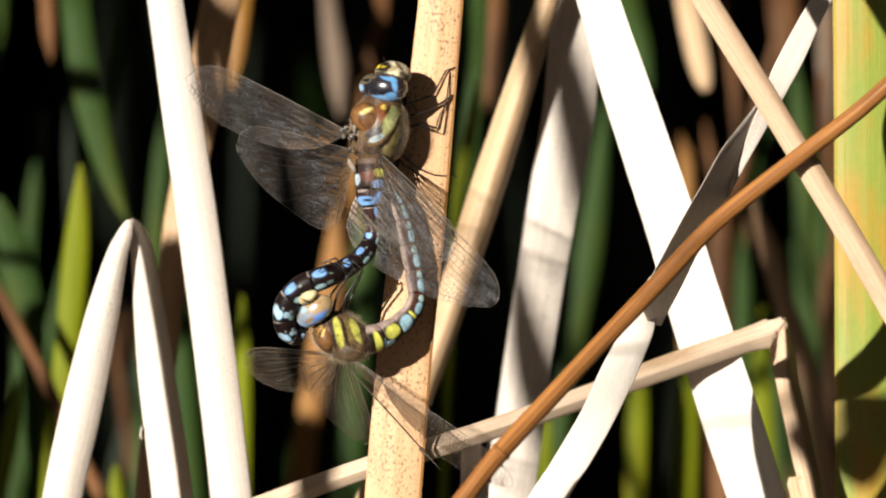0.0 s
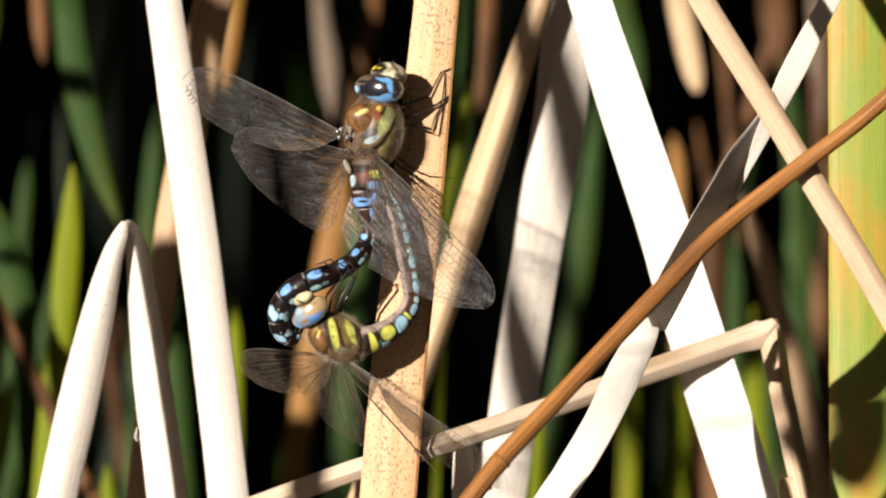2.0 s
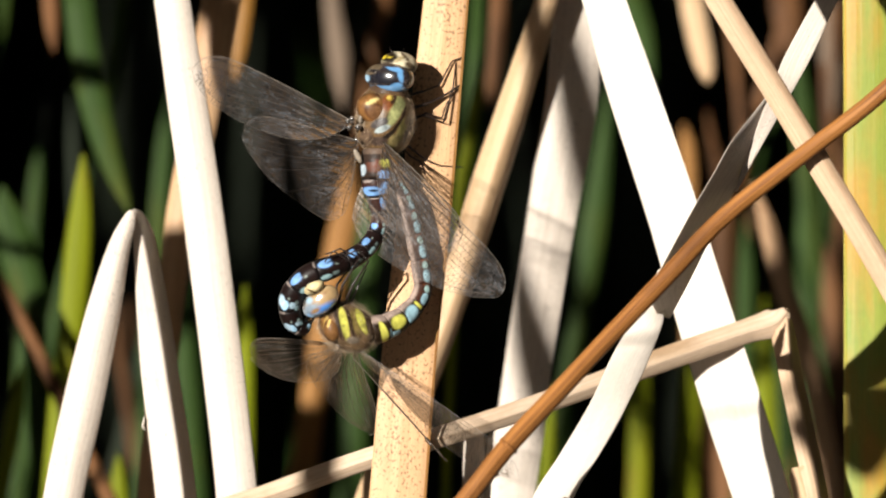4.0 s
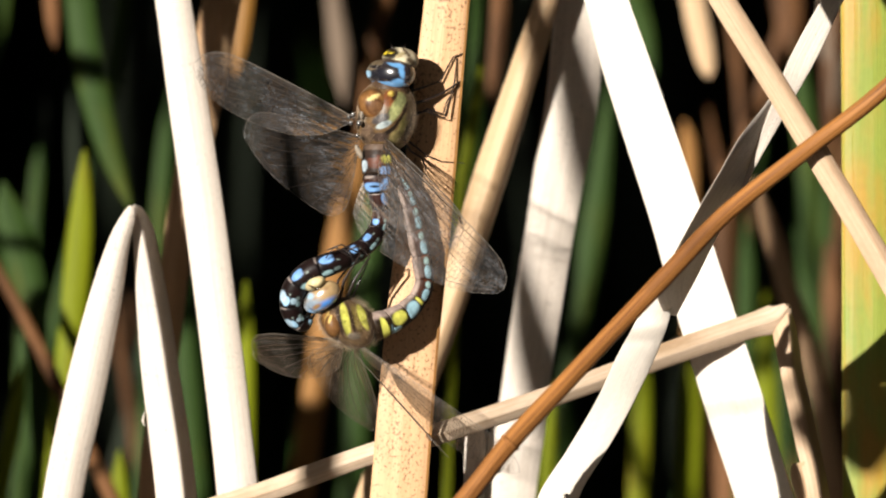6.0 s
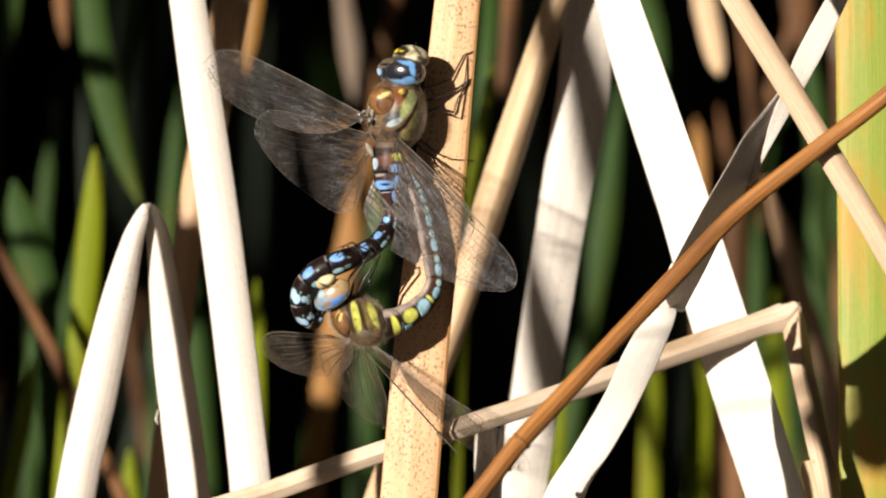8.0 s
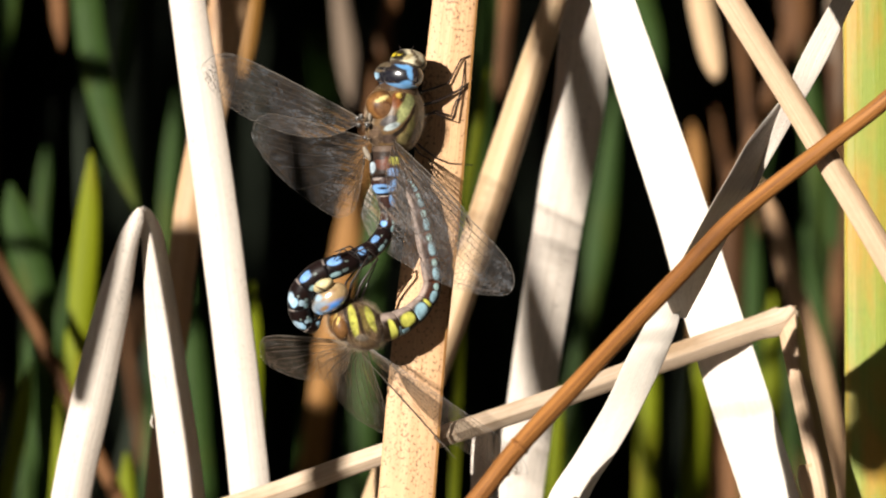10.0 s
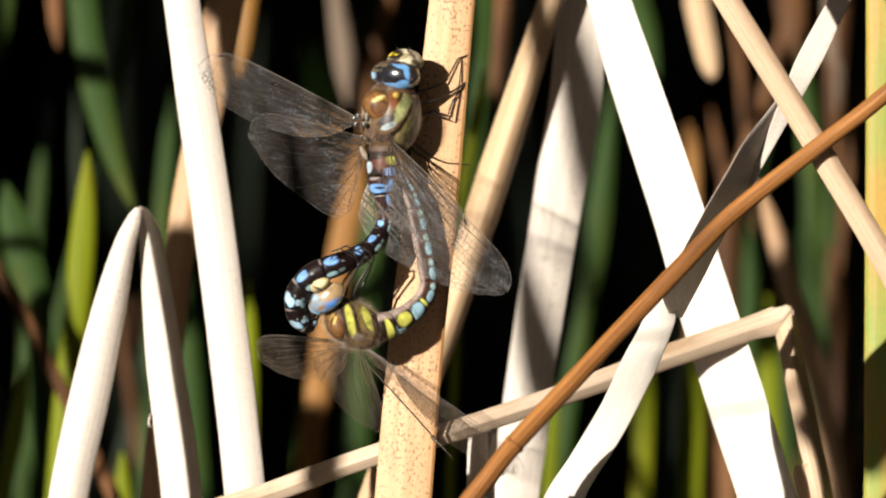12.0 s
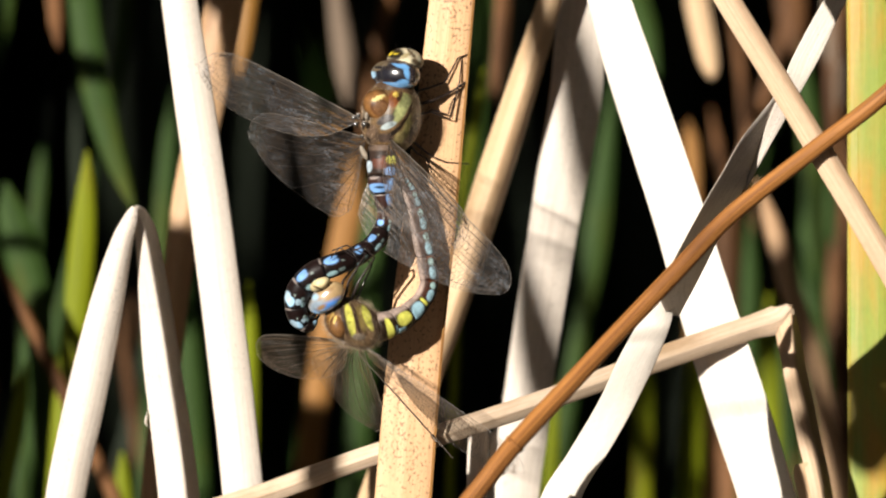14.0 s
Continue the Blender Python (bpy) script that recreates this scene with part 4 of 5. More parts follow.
def wing_data(length, hind, seed, wave=1.0, thin_by=1.0):
    """Film and veins of a wing that lies along +x from its root, leading edge towards +y."""
    T = [0, 0.04, 0.12, 0.25, 0.42, 0.6, 0.76, 0.88, 0.95, 0.985, 1.0]
    lead = [0.0, 0.002, 0.004, 0.006, 0.008, 0.008, 0.006, -0.008, -0.040, -0.075, -0.115]
    fore_t = [-0.030, -0.075, -0.150, -0.205, -0.240, -0.255, -0.245, -0.215, -0.178, -0.145, -0.117]
    hind_t = [-0.060, -0.255, -0.400, -0.450, -0.430, -0.380, -0.320, -0.250, -0.190, -0.155, -0.117]
    trail = hind_t if hind else fore_t
    L = length
    nx, ny = 44, 12
    verts, uvs, faces = [], [], []

    def edge(t):
        return np.interp(t, T, lead) * L, np.interp(t, T, trail) * L

    def place(t, f):
        a, b = edge(t)
        y = a + (b - a) * f
        z = wave * L * (0.012 * math.sin(t * 2.6) + 0.006 * math.sin(f * 21) * (1 - t) - 0.03 * f * f * (1 - t * 0.5))
        return Vector((t * L, y, z))

    for i in range(nx + 1):
        t = 1 - (1 - i / nx) ** 1.35
        for j in range(ny + 1):
            p = place(t, j / ny)
            verts.append(p)
            uvs.append((p.x + seed * 0.05, p.y))
    for i in range(nx):
        for j in range(ny):
            a = i * (ny + 1) + j
            faces.append((a, a + 1, a + ny + 2, a + ny + 1))
    film = (verts, faces, uvs, None)
    veins = []

    def vein(pairs, r):
        rows = []
        for k, (t, f) in enumerate(pairs):
            p = place(t, f)
            rows.append((p.x, p.y, p.z, r * thin_by * (1 - 0.6 * t)))
        veins.append(tube(rows, 3, 5))

    span = [0, 0.1, 0.25, 0.42, 0.6, 0.76, 0.88, 0.95, 0.985, 1.0]
    rim = [tube([(*place(t, f), r * thin_by * (1 - 0.5 * t)) for t in span], 3, 5) for f, r in ((0.0, 0.00013), (1.0, 0.00005))]
    vein([(t, 0.05) for t in span[:5]], 0.00011)
    vein([(t, 0.10) for t in span[:-2]], 0.00013)
    lines = ((0.10, 0.10, 0.02, 0.95, 0), (0.15, 0.32, 0.02, 0.93, 0.00009), (0.2, 0.45, 0.1, 0.9, 0.00007), (0.25, 0.62, 0.02, 0.85, 0.00009), (0.3, 0.8, 0.04, 0.74, 0.00008),
             (0.4, 0.97, 0.02, 0.62, 0.00009), (0.5, 0.97, 0.03, 0.42, 0.00008), (0.55, 0.97, 0.02, 0.27, 0.00007), (0.6, 0.97, 0.02, 0.15, 0.00007))

    def on(line, t):
        f0, f1, t0, t1, r = line
        k = min(1, max(0, (t - t0) / (t1 - t0)))
        return f0 + (f1 - f0) * k**1.5

    for line in lines[1:]:
        f0, f1, t0, t1, r = line
        vein([(t0 + (t1 - t0) * k / 6, on(line, t0 + (t1 - t0) * k / 6)) for k in range(7)], r)
    # ladders of cross veins
    rng = random.Random(seed)
    for k in range(30):
        t = 0.05 + 0.87 * k / 30
        vein([(t, 0.0), (t + 0.004, 0.10)], 0.00006)
    thin = []

    def cross(t, fa, fb):
        p, q = place(t, fa), place(t + rng.uniform(-0.008, 0.012), fb)
        w = 0.000032
        o = len(thin) * 4
        thin.append(((p + Vector((-w, 0, 0.00003)), p + Vector((w, 0, 0.00003)), q + Vector((w, 0, 0.00003)), q + Vector((-w, 0, 0.00003))), [(0, 1, 2, 3)], [(0, 0)] * 4, None))

    for a, b in zip(lines, (*lines[1:], None)):
        t = a[2] + 0.03
        while t < 0.96:
            fa = on(a, t)
            fb = on(b, t) if b and t < b[3] else 0.99
            steps = max(1, round((fb - fa) * (edge(t)[0] - edge(t)[1]) / 0.0011))
            if fb > fa + 0.02:
                for n in range(steps):
                    cross(t + rng.uniform(-0.006, 0.006), fa + (fb - fa) * n / steps, fa + (fb - fa) * (n + 1) / steps)
                    if n:
                        f = fa + (fb - fa) * n / steps
                        p, q = place(t, f), place(t + 0.026, f)
                        w = 0.00003
                        thin.append(((p + Vector((0, -w, 0.00003)), p + Vector((0, w, 0.00003)), q + Vector((0, w, 0.00003)), q + Vector((0, -w, 0.00003))), [(0, 1, 2, 3)], [(0, 0)] * 4, None))
            t += 0.024
    veins += thin
    mark = []
    rows = [(*place(t, 0.055), r) for t, r in ((0.865, 0.0001), (0.875, 0.0004), (0.915, 0.0004), (0.925, 0.0001))]
    mark = tube(rows, 3, 8, flat=0.4)
    return film, join(veins), mark, join(rim)


def wing(body, name, root, span, chord, length, hind, film, seed, label="", wave=1.0, thin_by=1.0):
    """span and chord: ways of the tip and of the trailing edge. The wing is a part of the body, its veins parts of it."""
    x = Vector(span).normalized()
    y = -Vector(chord)
    y = (y - x * y.dot(x)).normalized()
    z = x.cross(y)
    f, v, mk, rim = wing_data(length, hind, seed, wave, thin_by)
    ob = part(name, f, film, body, label)
    m = Matrix((x, y, z)).transposed().to_4x4()
    m.translation = root - body.matrix_basis.translation
    ob.matrix_basis = m
    part("vein_net", v, M_VEIN if film == M_WING else M_VEIN_F, ob)
    part("wing_edge", rim, M_RIM, ob, "pale thickened rim of the wing")
    part("wing_spot", mk, M_SPOT, ob, "dark spot near the wing tip")
    return ob


def body_parts(thing, name, data, material, label=""):
    o = thing.matrix_basis.translation
    return part(name, ([Vector(v) - o for v in data[0]], *data[1:]), material, thing, label)


def leg(thing, pts, r=2.2, label=""):
    rows = []
    for i, (u, v, d) in enumerate(pts):
        rows.append((*at(u, v, d), r * G * (1 - 0.55 * i / (len(pts) - 1))))
    fine = [tube(rows, 1, 8)]
    rng = random.Random(int(pts[0][0]))
    # spines along the shin
    for k in range(10):
        a, b = Vector(rows[-3][:3]) if len(rows) > 2 else Vector(rows[0][:3]), Vector(rows[-2][:3])
        p = a.lerp(b, 0.1 + 0.09 * k)
        w = Vector((rng.uniform(-1, 1), rng.uniform(-1, 0.3), rng.uniform(-1, 1))).normalized()
        fine.append(tube([(*p, 0.00004), (*(p + w * 0.0007), 0.000015)], 1, 4))
    return body_parts(thing, "leg", join(fine), M_LEG, label)


def hairs(thing, centre, axes, count, seed, length=0.0009, bare=0.1):
    """A coat of hairs, worn thin on the back."""
    rng = random.Random(seed)
    out = []
    for _ in range(count):
        w = Vector((rng.gauss(0, 1), rng.gauss(0, 1), rng.gauss(0, 1))).normalized()
        n = axes[0] / axes[0].length_squared * w.x + axes[1] / axes[1].length_squared * w.y + axes[2] / axes[2].length_squared * w.z
        if n.normalized().y < -0.45 and rng.random() < bare:
            continue
        p = centre + axes[0] * w.x + axes[1] * w.y + axes[2] * w.z
        g = (p - centre).normalized() + Vector((rng.gauss(0, 0.4), rng.gauss(0, 0.4), rng.gauss(0, 0.4)))
        g.normalize()
        out.append(tube([(*p, 0.000014), (*(p + g * length * rng.uniform(0.5, 1.2)), 0.000005)], 1, 3))
    return body_parts(thing, "hair", join(out), M_HAIR, "fine pale hairs")


def abdomen(thing, path, cuts, paint):
    """Segments between the cuts (0..1 along the path); paint(k, s, a) colours segment k."""
    fine = spline(path, 16)
    N = len(fine) - 1
    for k in range(len(cuts) - 1):
        i0, i1 = round(cuts[k] * N), round(cuts[k + 1] * N)
        rows = []
        for i in range(i0, i1 + 1):
            u, v, d, r = fine[i]
            s = (i - i0) / max(1, i1 - i0)
            bulge = 1 + 0.05 * math.sin(math.pi * s) - (0.05 if s in (0, 1) else 0)
            rows.append((*at(u, v, d), r * G * bulge))
        data = tube(rows, 1 if len(rows) > 14 else 3, 64, lambda f, a, k=k: paint(k, f, a))
        body_parts(thing, "abdomen_segment", data, M_CHITIN)


def spot(s, a, s0, a0, rs, ra):
    r = (abs((s - s0) / rs) ** 2.4 + abs((a - a0) / ra) ** 2.4) ** (1 / 2.4)
    return min(1.0, max(0.0, (1.12 - r) / 0.26))


def blend(c, col, f):
    return tuple(x * (1 - f) + y * f for x, y in zip(c, col))


def bulk(w):
    """Turns an egg into a boxier body."""
    return (abs(w.x) ** 2.6 + abs(w.y) ** 2.6 + abs(w.z) ** 2.6) ** (-1 / 2.6)


def male():
    thing = new("dragonfly")
    thing.matrix_basis = Matrix.Translation(at(692, 200, -7))
    tagged(thing, "male dragonfly, black with blue spots, clinging to a tan leaf", "dragonfly", "mating pair")
    fwd = Vector((0.12, 0.05, 1)).normalized()
    dor = Vector((-0.5, -0.86, 0))
    dor = (dor - fwd * dor.dot(fwd)).normalized()
    lat = fwd.cross(dor).normalized()          # to its right side
    if lat.x < 0:
        lat = -lat
    mm = 0.001
    # thorax
    c = at(698, 209, -7)
    axes = (lat * 5.3 * mm, dor * 5.4 * mm, fwd * 6.7 * mm)
    def skin(u, v):
        """Depth at which the thorax begins."""
        for k in range(220):
            q = at(u, v, -20 + k * 0.1) - c
            w = [q.dot(a) / a.length_squared for a in axes]
            if sum(abs(x) ** 2.6 for x in w) < 1:
                return -20 + k * 0.1
        return -7.0

    marks = [(652, 185, 9, 40, -8, (0.34, 0.26, 0.18)), (706, 156, 30, 5, 4, (0.10, 0.06, 0.03)), (702, 177, 11, 15, 20, (0.22, 0.07, 0.02)),
             (721, 172, 8, 6, 0, (0.36, 0.36, 0.14)), (736, 180, 6, 12, 0, (0.36, 0.27, 0.14)), (727, 226, 7, 26, 22, (0.36, 0.31, 0.11)), (712, 247, 9, 16, 30, (0.30, 0.24, 0.10)),
             (738, 205, 5, 14, 10, (0.36, 0.26, 0.14)), (719, 218, 2.5, 20, 35, (0.03, 0.016, 0.010)), (700, 238, 4, 22, 52, (0.03, 0.02, 0.014)), (742, 222, 4, 20, 12, (0.05, 0.03, 0.018)), (722, 258, 8, 6, 20, (0.40, 0.32, 0.16)), (713, 172, 4, 9, 30, (0.06, 0.03, 0.015)), (702, 205, 3, 14, 30, (0.05, 0.03, 0.02)), (730, 198, 2.5, 16, 20, (0.05, 0.025, 0.015)), (733, 240, 3, 16, 10, (0.05, 0.03, 0.015)),
             (716, 195, 10, 27, 28, (0.46, 0.48, 0.20)), (726, 181, 7, 9, 0, (0.50, 0.52, 0.22)), (688, 214, 17, 8, -20, (0.09, 0.075, 0.07)), (693, 224, 15, 5.5, -22, (0.44, 0.52, 0.52)), (706, 169, 6, 5, 0, (0.55, 0.38, 0.07)), (686, 246, 16, 8, 0, (0.12, 0.08, 0.06)), (664, 240, 12, 18, 0, (0.17, 0.11, 0.07))]
    def plate(u, v, d, ru, rv, rd, turn, colour, label=""):
        a = radians(turn)
        ax = (Vector((math.cos(a), 0, -math.sin(a))) * ru * G, Vector((0, rd * G, 0)), Vector((math.sin(a), 0, math.cos(a))) * rv * G)
        body_parts(thing, "thorax_plate", egg(at(u, v, d), ax, lambda p, w: colour(*grid_of(p)) if callable(colour) else colour, 60, 44), M_CHITIN, label)

    # the last, pale yellow mark is a highlight painted on the dome
    plate(677, 188, skin(677, 188) + 1.2, 31, 27, 22, 30, lambda u, v: mixed((0.13, 0.06, 0.02), [(676, 188, 27, 23, 30, (0.27, 0.125, 0.040)), (679, 193, 19, 15, 30, (0.11, 0.045, 0.018)), (680, 194, 15.5, 12, 30, (0.19, 0.092, 0.040)),
          (675, 175, 13, 4, -25, (0.80, 0.64, 0.26))], u, v, 0.25), "glossy amber dome with a painted highlight")
    plate(706, 169, skin(706, 169) + 0.2, 6, 5, 6, 0, (0.50, 0.35, 0.07), "small yellow plate")
    body_parts(thing, "thorax", egg(c, axes, lambda p, w: mixed((0.21, 0.125, 0.055), marks, *grid_of(p), 0.3), 170, 120, bulk), M_THORAX, "glossy brown thorax with pale green stripes")
    hairs(thing, c, axes, 8000, 3, 0.0011, 0.82)
    # wing joints
    for u, v, r in ((632, 210, 4.5), (639, 206, 4.5), (635, 221, 4.5), (650, 221, 5.5), (646, 243, 3.5)):
        p = at(u, v, -11.5)
        body_parts(thing, "wing_joint", egg(p, (Vector((r * G, 0, 0)), Vector((0, r * G, 0)), Vector((0, 0, r * G))), lambda p, w: (0.05, 0.045, 0.04) if w.z < 0.5 else (0.30, 0.27, 0.24), 18, 14), M_EYE, "glossy knob of a wing joint")
    for u, v, ru, rv, turn in ((649, 272, 5, 14, -25), (655, 205, 4, 10, 10)):
        a = radians(turn)
        body_parts(thing, "wing_flap", egg(at(u, v, -11), (Vector((math.cos(a), 0, -math.sin(a))) * ru * G, Vector((0, 3 * G, 0)), Vector((math.sin(a), 0, math.cos(a))) * rv * G),
                                           lambda p, w: (0.36, 0.30, 0.23), 20, 14), M_THORAX, "pale flap at the wing root")
    # neck and head
    body_parts(thing, "neck", tube([(*at(704, 185, -7), 0.0042), (*at(704, 162, -7.2), 0.0040), (*at(706, 135, -7.5), 0.0030)], 3, 20, lambda f, a: (0.10, 0.06, 0.035)), M_CHITIN)
    hc = at(706, 135, -8.5)
    dark = (0.035, 0.028, 0.030)
    EYE_BLUE = (0.16, 0.40, 0.74)
    eye_marks = [(704, 152, 36, 4.5, 4, EYE_BLUE), (664, 134, 8, 6, -10, SKYBLUE), (714, 117, 16, 5, 18, EYE_BLUE), (725, 130, 5, 13, -15, EYE_BLUE), (718, 147, 11, 5, 0, EYE_BLUE),
                 (739, 134, 9, 19, 0, (0.035, 0.025, 0.025)), (694, 133, 26, 14, 5, (0.008, 0.008, 0.014)), (676, 117, 17, 9, -25, (0.13, 0.095, 0.055)), (690, 122, 24, 3.5, 4, (0.02, 0.015, 0.015)),
                 (698, 107, 28, 6, 10, (0.07, 0.05, 0.04)), (747, 134, 7, 26, 0, (0.10, 0.06, 0.035))]
    for away, s in ((-1.7, 0.88), (0.75, 1.0)):
        ec = hc + lat * (away * mm) + fwd * 0.2 * mm - dor * (1.0 - s) * 4 * mm
        body_parts(thing, "eye", egg(ec, (lat * 4.25 * s * mm, dor * 3.9 * s * mm, fwd * 3.1 * s * mm), lambda p, w: mixed(dark, eye_marks, *grid_of(p), 0.3), 96, 66), M_EYE, "blue and black compound eye")
    fc = hc + fwd * 3.1 * mm + lat * 0.9 * mm - dor * 1.4 * mm
    fmarks = [(703, 96, 19, 11, 12, (0.02, 0.014, 0.008)), (695, 95, 4.5, 5, 0, (0.85, 0.66, 0.04)), (706, 94, 4.5, 4.5, 0, (0.85, 0.66, 0.06)), (742, 112, 10, 5, 30, (0.10, 0.07, 0.04)), (716, 113, 34, 3, 14, (0.05, 0.03, 0.02)), (735, 98, 3, 14, -40, (0.14, 0.10, 0.06)), (722, 101, 4, 10, 60, (0.42, 0.34, 0.18)), (707, 92, 6, 4, 0, (0.03, 0.02, 0.012))]
    body_parts(thing, "face", egg(fc, (lat * 3.7 * mm, dor * 3.4 * mm, fwd * 2.5 * mm), lambda p, w: mixed((0.72, 0.64, 0.44), fmarks, *grid_of(p)), 48, 32), M_CHITIN, "cream face with a black and yellow mark")
    for s in (-1, 1):
        p = fc + fwd * 1.4 * mm + lat * s * 0.8 * mm + dor * 1.6 * mm
        body_parts(thing, "antenna", tube([(*p, 0.00009), (*(p + fwd * 1.8 * mm + lat * s * 1.0 * mm), 0.00003)], 2, 6), M_LEG)

    def paint(k, s, a):
        maroon = (0.040, 0.015, 0.010) if k < 4 else (0.014, 0.007, 0.006)
        c = blend(BLACK, maroon, 0.9 * spot(s, a, 0.42, 0.2, 0.34, 1.6))
        pale = (0.34, 0.28, 0.25)
        if k == 0:
            c = blend((0.035, 0.022, 0.016), (0.14, 0.05, 0.03), spot(s, a, 0.62, 0.25, 0.22, 0.5))
            c = blend(c, (0.16, 0.11, 0.08), spot(s, a, 0.10, 0.3, 0.12, 0.9) * 0.8)
            c = blend(c, (0.50, 0.60, 0.66), spot(s, a, 0.74, 1.05, 0.18, 0.30))
            c = blend(c, LIME, spot(s, a, 0.52, -0.45, 0.14, 0.34) * 0.9)
            c = blend(c, (0.03, 0.018, 0.014), spot(s, a, 0.45, 0.55, 0.05, 0.4))
            return blend(c, BLUE, spot(s, a, 0.88, -0.45, 0.13, 0.40) * 0.9)
        if k == 1:
            c = blend(c, pale, spot(s, a, 0.12, 0.7, 0.06, 0.4) * 0.8)
            c = blend(c, BLUE, spot(s, a, 0.62, 0.45, 0.24, 0.95))
            c = blend(c, BLACK, spot(s, a, 0.56, 0.25, 0.06, 0.4))
            return blend(c, BLUE, spot(s, a, 0.45, -0.65, 0.35, 0.35) * 0.9)
        if k == 2:
            c = blend(c, BLUE, spot(s, a, 0.30, -0.75, 0.42, 0.5) * 0.9)
            return blend(c, pale, spot(s, a, 0.04, 0.5, 0.04, 0.8))
        j = (0.3, -0.5, 0.8, -0.2, 0.6, -0.9, 0.1, 0.7, -0.4)[k % 9]
        c = blend(c, BLUE if k < 8 else SKYBLUE, spot(s, a, 0.74 + 0.03 * j - 0.16 * abs(a - 0.5) + 0.10 * (a - 0.5) * j, 0.52 + 0.06 * j, 0.20 + 0.03 * j, 0.42 - 0.06 * j))
        c = blend(c, (0.40, 0.62, 0.66), spot(s, a, 0.80 + 0.10 * j * (a + 0.7), -0.74 + 0.08 * j, 0.17, 0.26 + 0.05 * j))
        c = blend(c, (0.34, 0.46, 0.44), spot(s, a, 0.50, -0.62, 0.10, 0.20) * (1 if k % 2 else 0.5))
        c = blend(c, (0.20, 0.24, 0.22), spot(s, a, 0.42, 0.12, 0.045, 0.10))
        c = blend(c, pale, spot(s, a, 0.02, 0.9, 0.05, 0.5) * (0.8 if k > 6 else 0.4))
        if k in (8, 9):
            c = blend(c, (0.48, 0.66, 0.80), spot(s, a, 0.60, 0.85, 0.18, 0.42))
            c = blend(c, (0.40, 0.56, 0.66), spot(s, a, 0.66, -0.3, 0.14, 0.3))
        return c

    path = [(686, 262, -8, 29), (685, 292, -8.5, 30), (683, 325, -9, 26), (684, 350, -9, 17), (688, 378, -9, 15), (682, 408, -9.5, 15.5), (663, 436, -11, 16.5), (634, 456, -13, 18),
            (599, 470, -15, 19.5), (565, 484, -15, 21), (538, 509, -14, 21), (528, 538, -13, 19.5), (534, 564, -12, 17), (549, 577, -11, 13), (562, 568, -10, 8)]
    abdomen(thing, path, [0, 0.12, 0.2, 0.28, 0.36, 0.44, 0.52, 0.61, 0.70, 0.80, 0.9, 1.0], paint)
    # claspers
    for s in (-1, 1):
        body_parts(thing, "clasper", tube([(*at(552, 574 + 5 * s, -11), 0.0005), (*at(566, 560 + 6 * s, -9), 0.0003), (*at(572, 552 + 4 * s, -8), 0.0002)], 3, 8), M_LEG)
    # legs reach round to the reed leaf
    leg(thing, [(728, 168, -6), (765, 157, -3), (793, 147, -1.5), (816, 104, -0.8), (836, 97, 0.2)], 2.4)
    leg(thing, [(732, 190, -6), (770, 180, -3), (797, 168, -1.5), (818, 155, -1.2), (836, 142, 0.2)], 3.2)
    leg(thing, [(735, 205, -6), (768, 200, -4), (801, 212, -2.5), (818, 150, -1.0), (823, 106, -0.2)], 2.4)
    leg(thing, [(735, 215, -5), (770, 196, -3), (798, 205, -1.6), (806, 180, -1.2), (830, 148, 0.0)], 2.2)
    leg(thing, [(728, 245, -5), (748, 262, -3), (770, 279, -1.6), (795, 289, -1.0), (836, 292, 0.0)], 2.2)
    leg(thing, [(725, 250, -4), (742, 272, -2), (760, 282, -1.0), (772, 310, -0.6), (774, 330, -0.4)], 2.0)
    fl = wing(thing, "forewing", at(642, 212, -8), (-0.755, 0.52, 0.39), (-0.36, 0.0, -0.95), 0.0395, False, M_WING, 1, "clear wing with dark veins")
    hl = wing(thing, "hindwing", at(652, 246, -8), (-0.61, 0.77, 0.16), (0.04, 0.22, -1.0), 0.0385, True, M_WING, 2, "clear wing with dark veins")
    fr = wing(thing, "forewing", at(696, 248, -12), (0.45, -0.77, -0.45), (-0.7, 0.0, -0.7), 0.0385, False, M_WING, 3, "clear wing with dark veins")
    hr = wing(thing, "hindwing", at(700, 260, -11), (0.70, -0.10, -0.70), (-0.7, 0.1, -0.7), 0.0362, True, M_WING, 4, "clear wing with dark veins")
    return thing, (fl, hl, fr, hr)


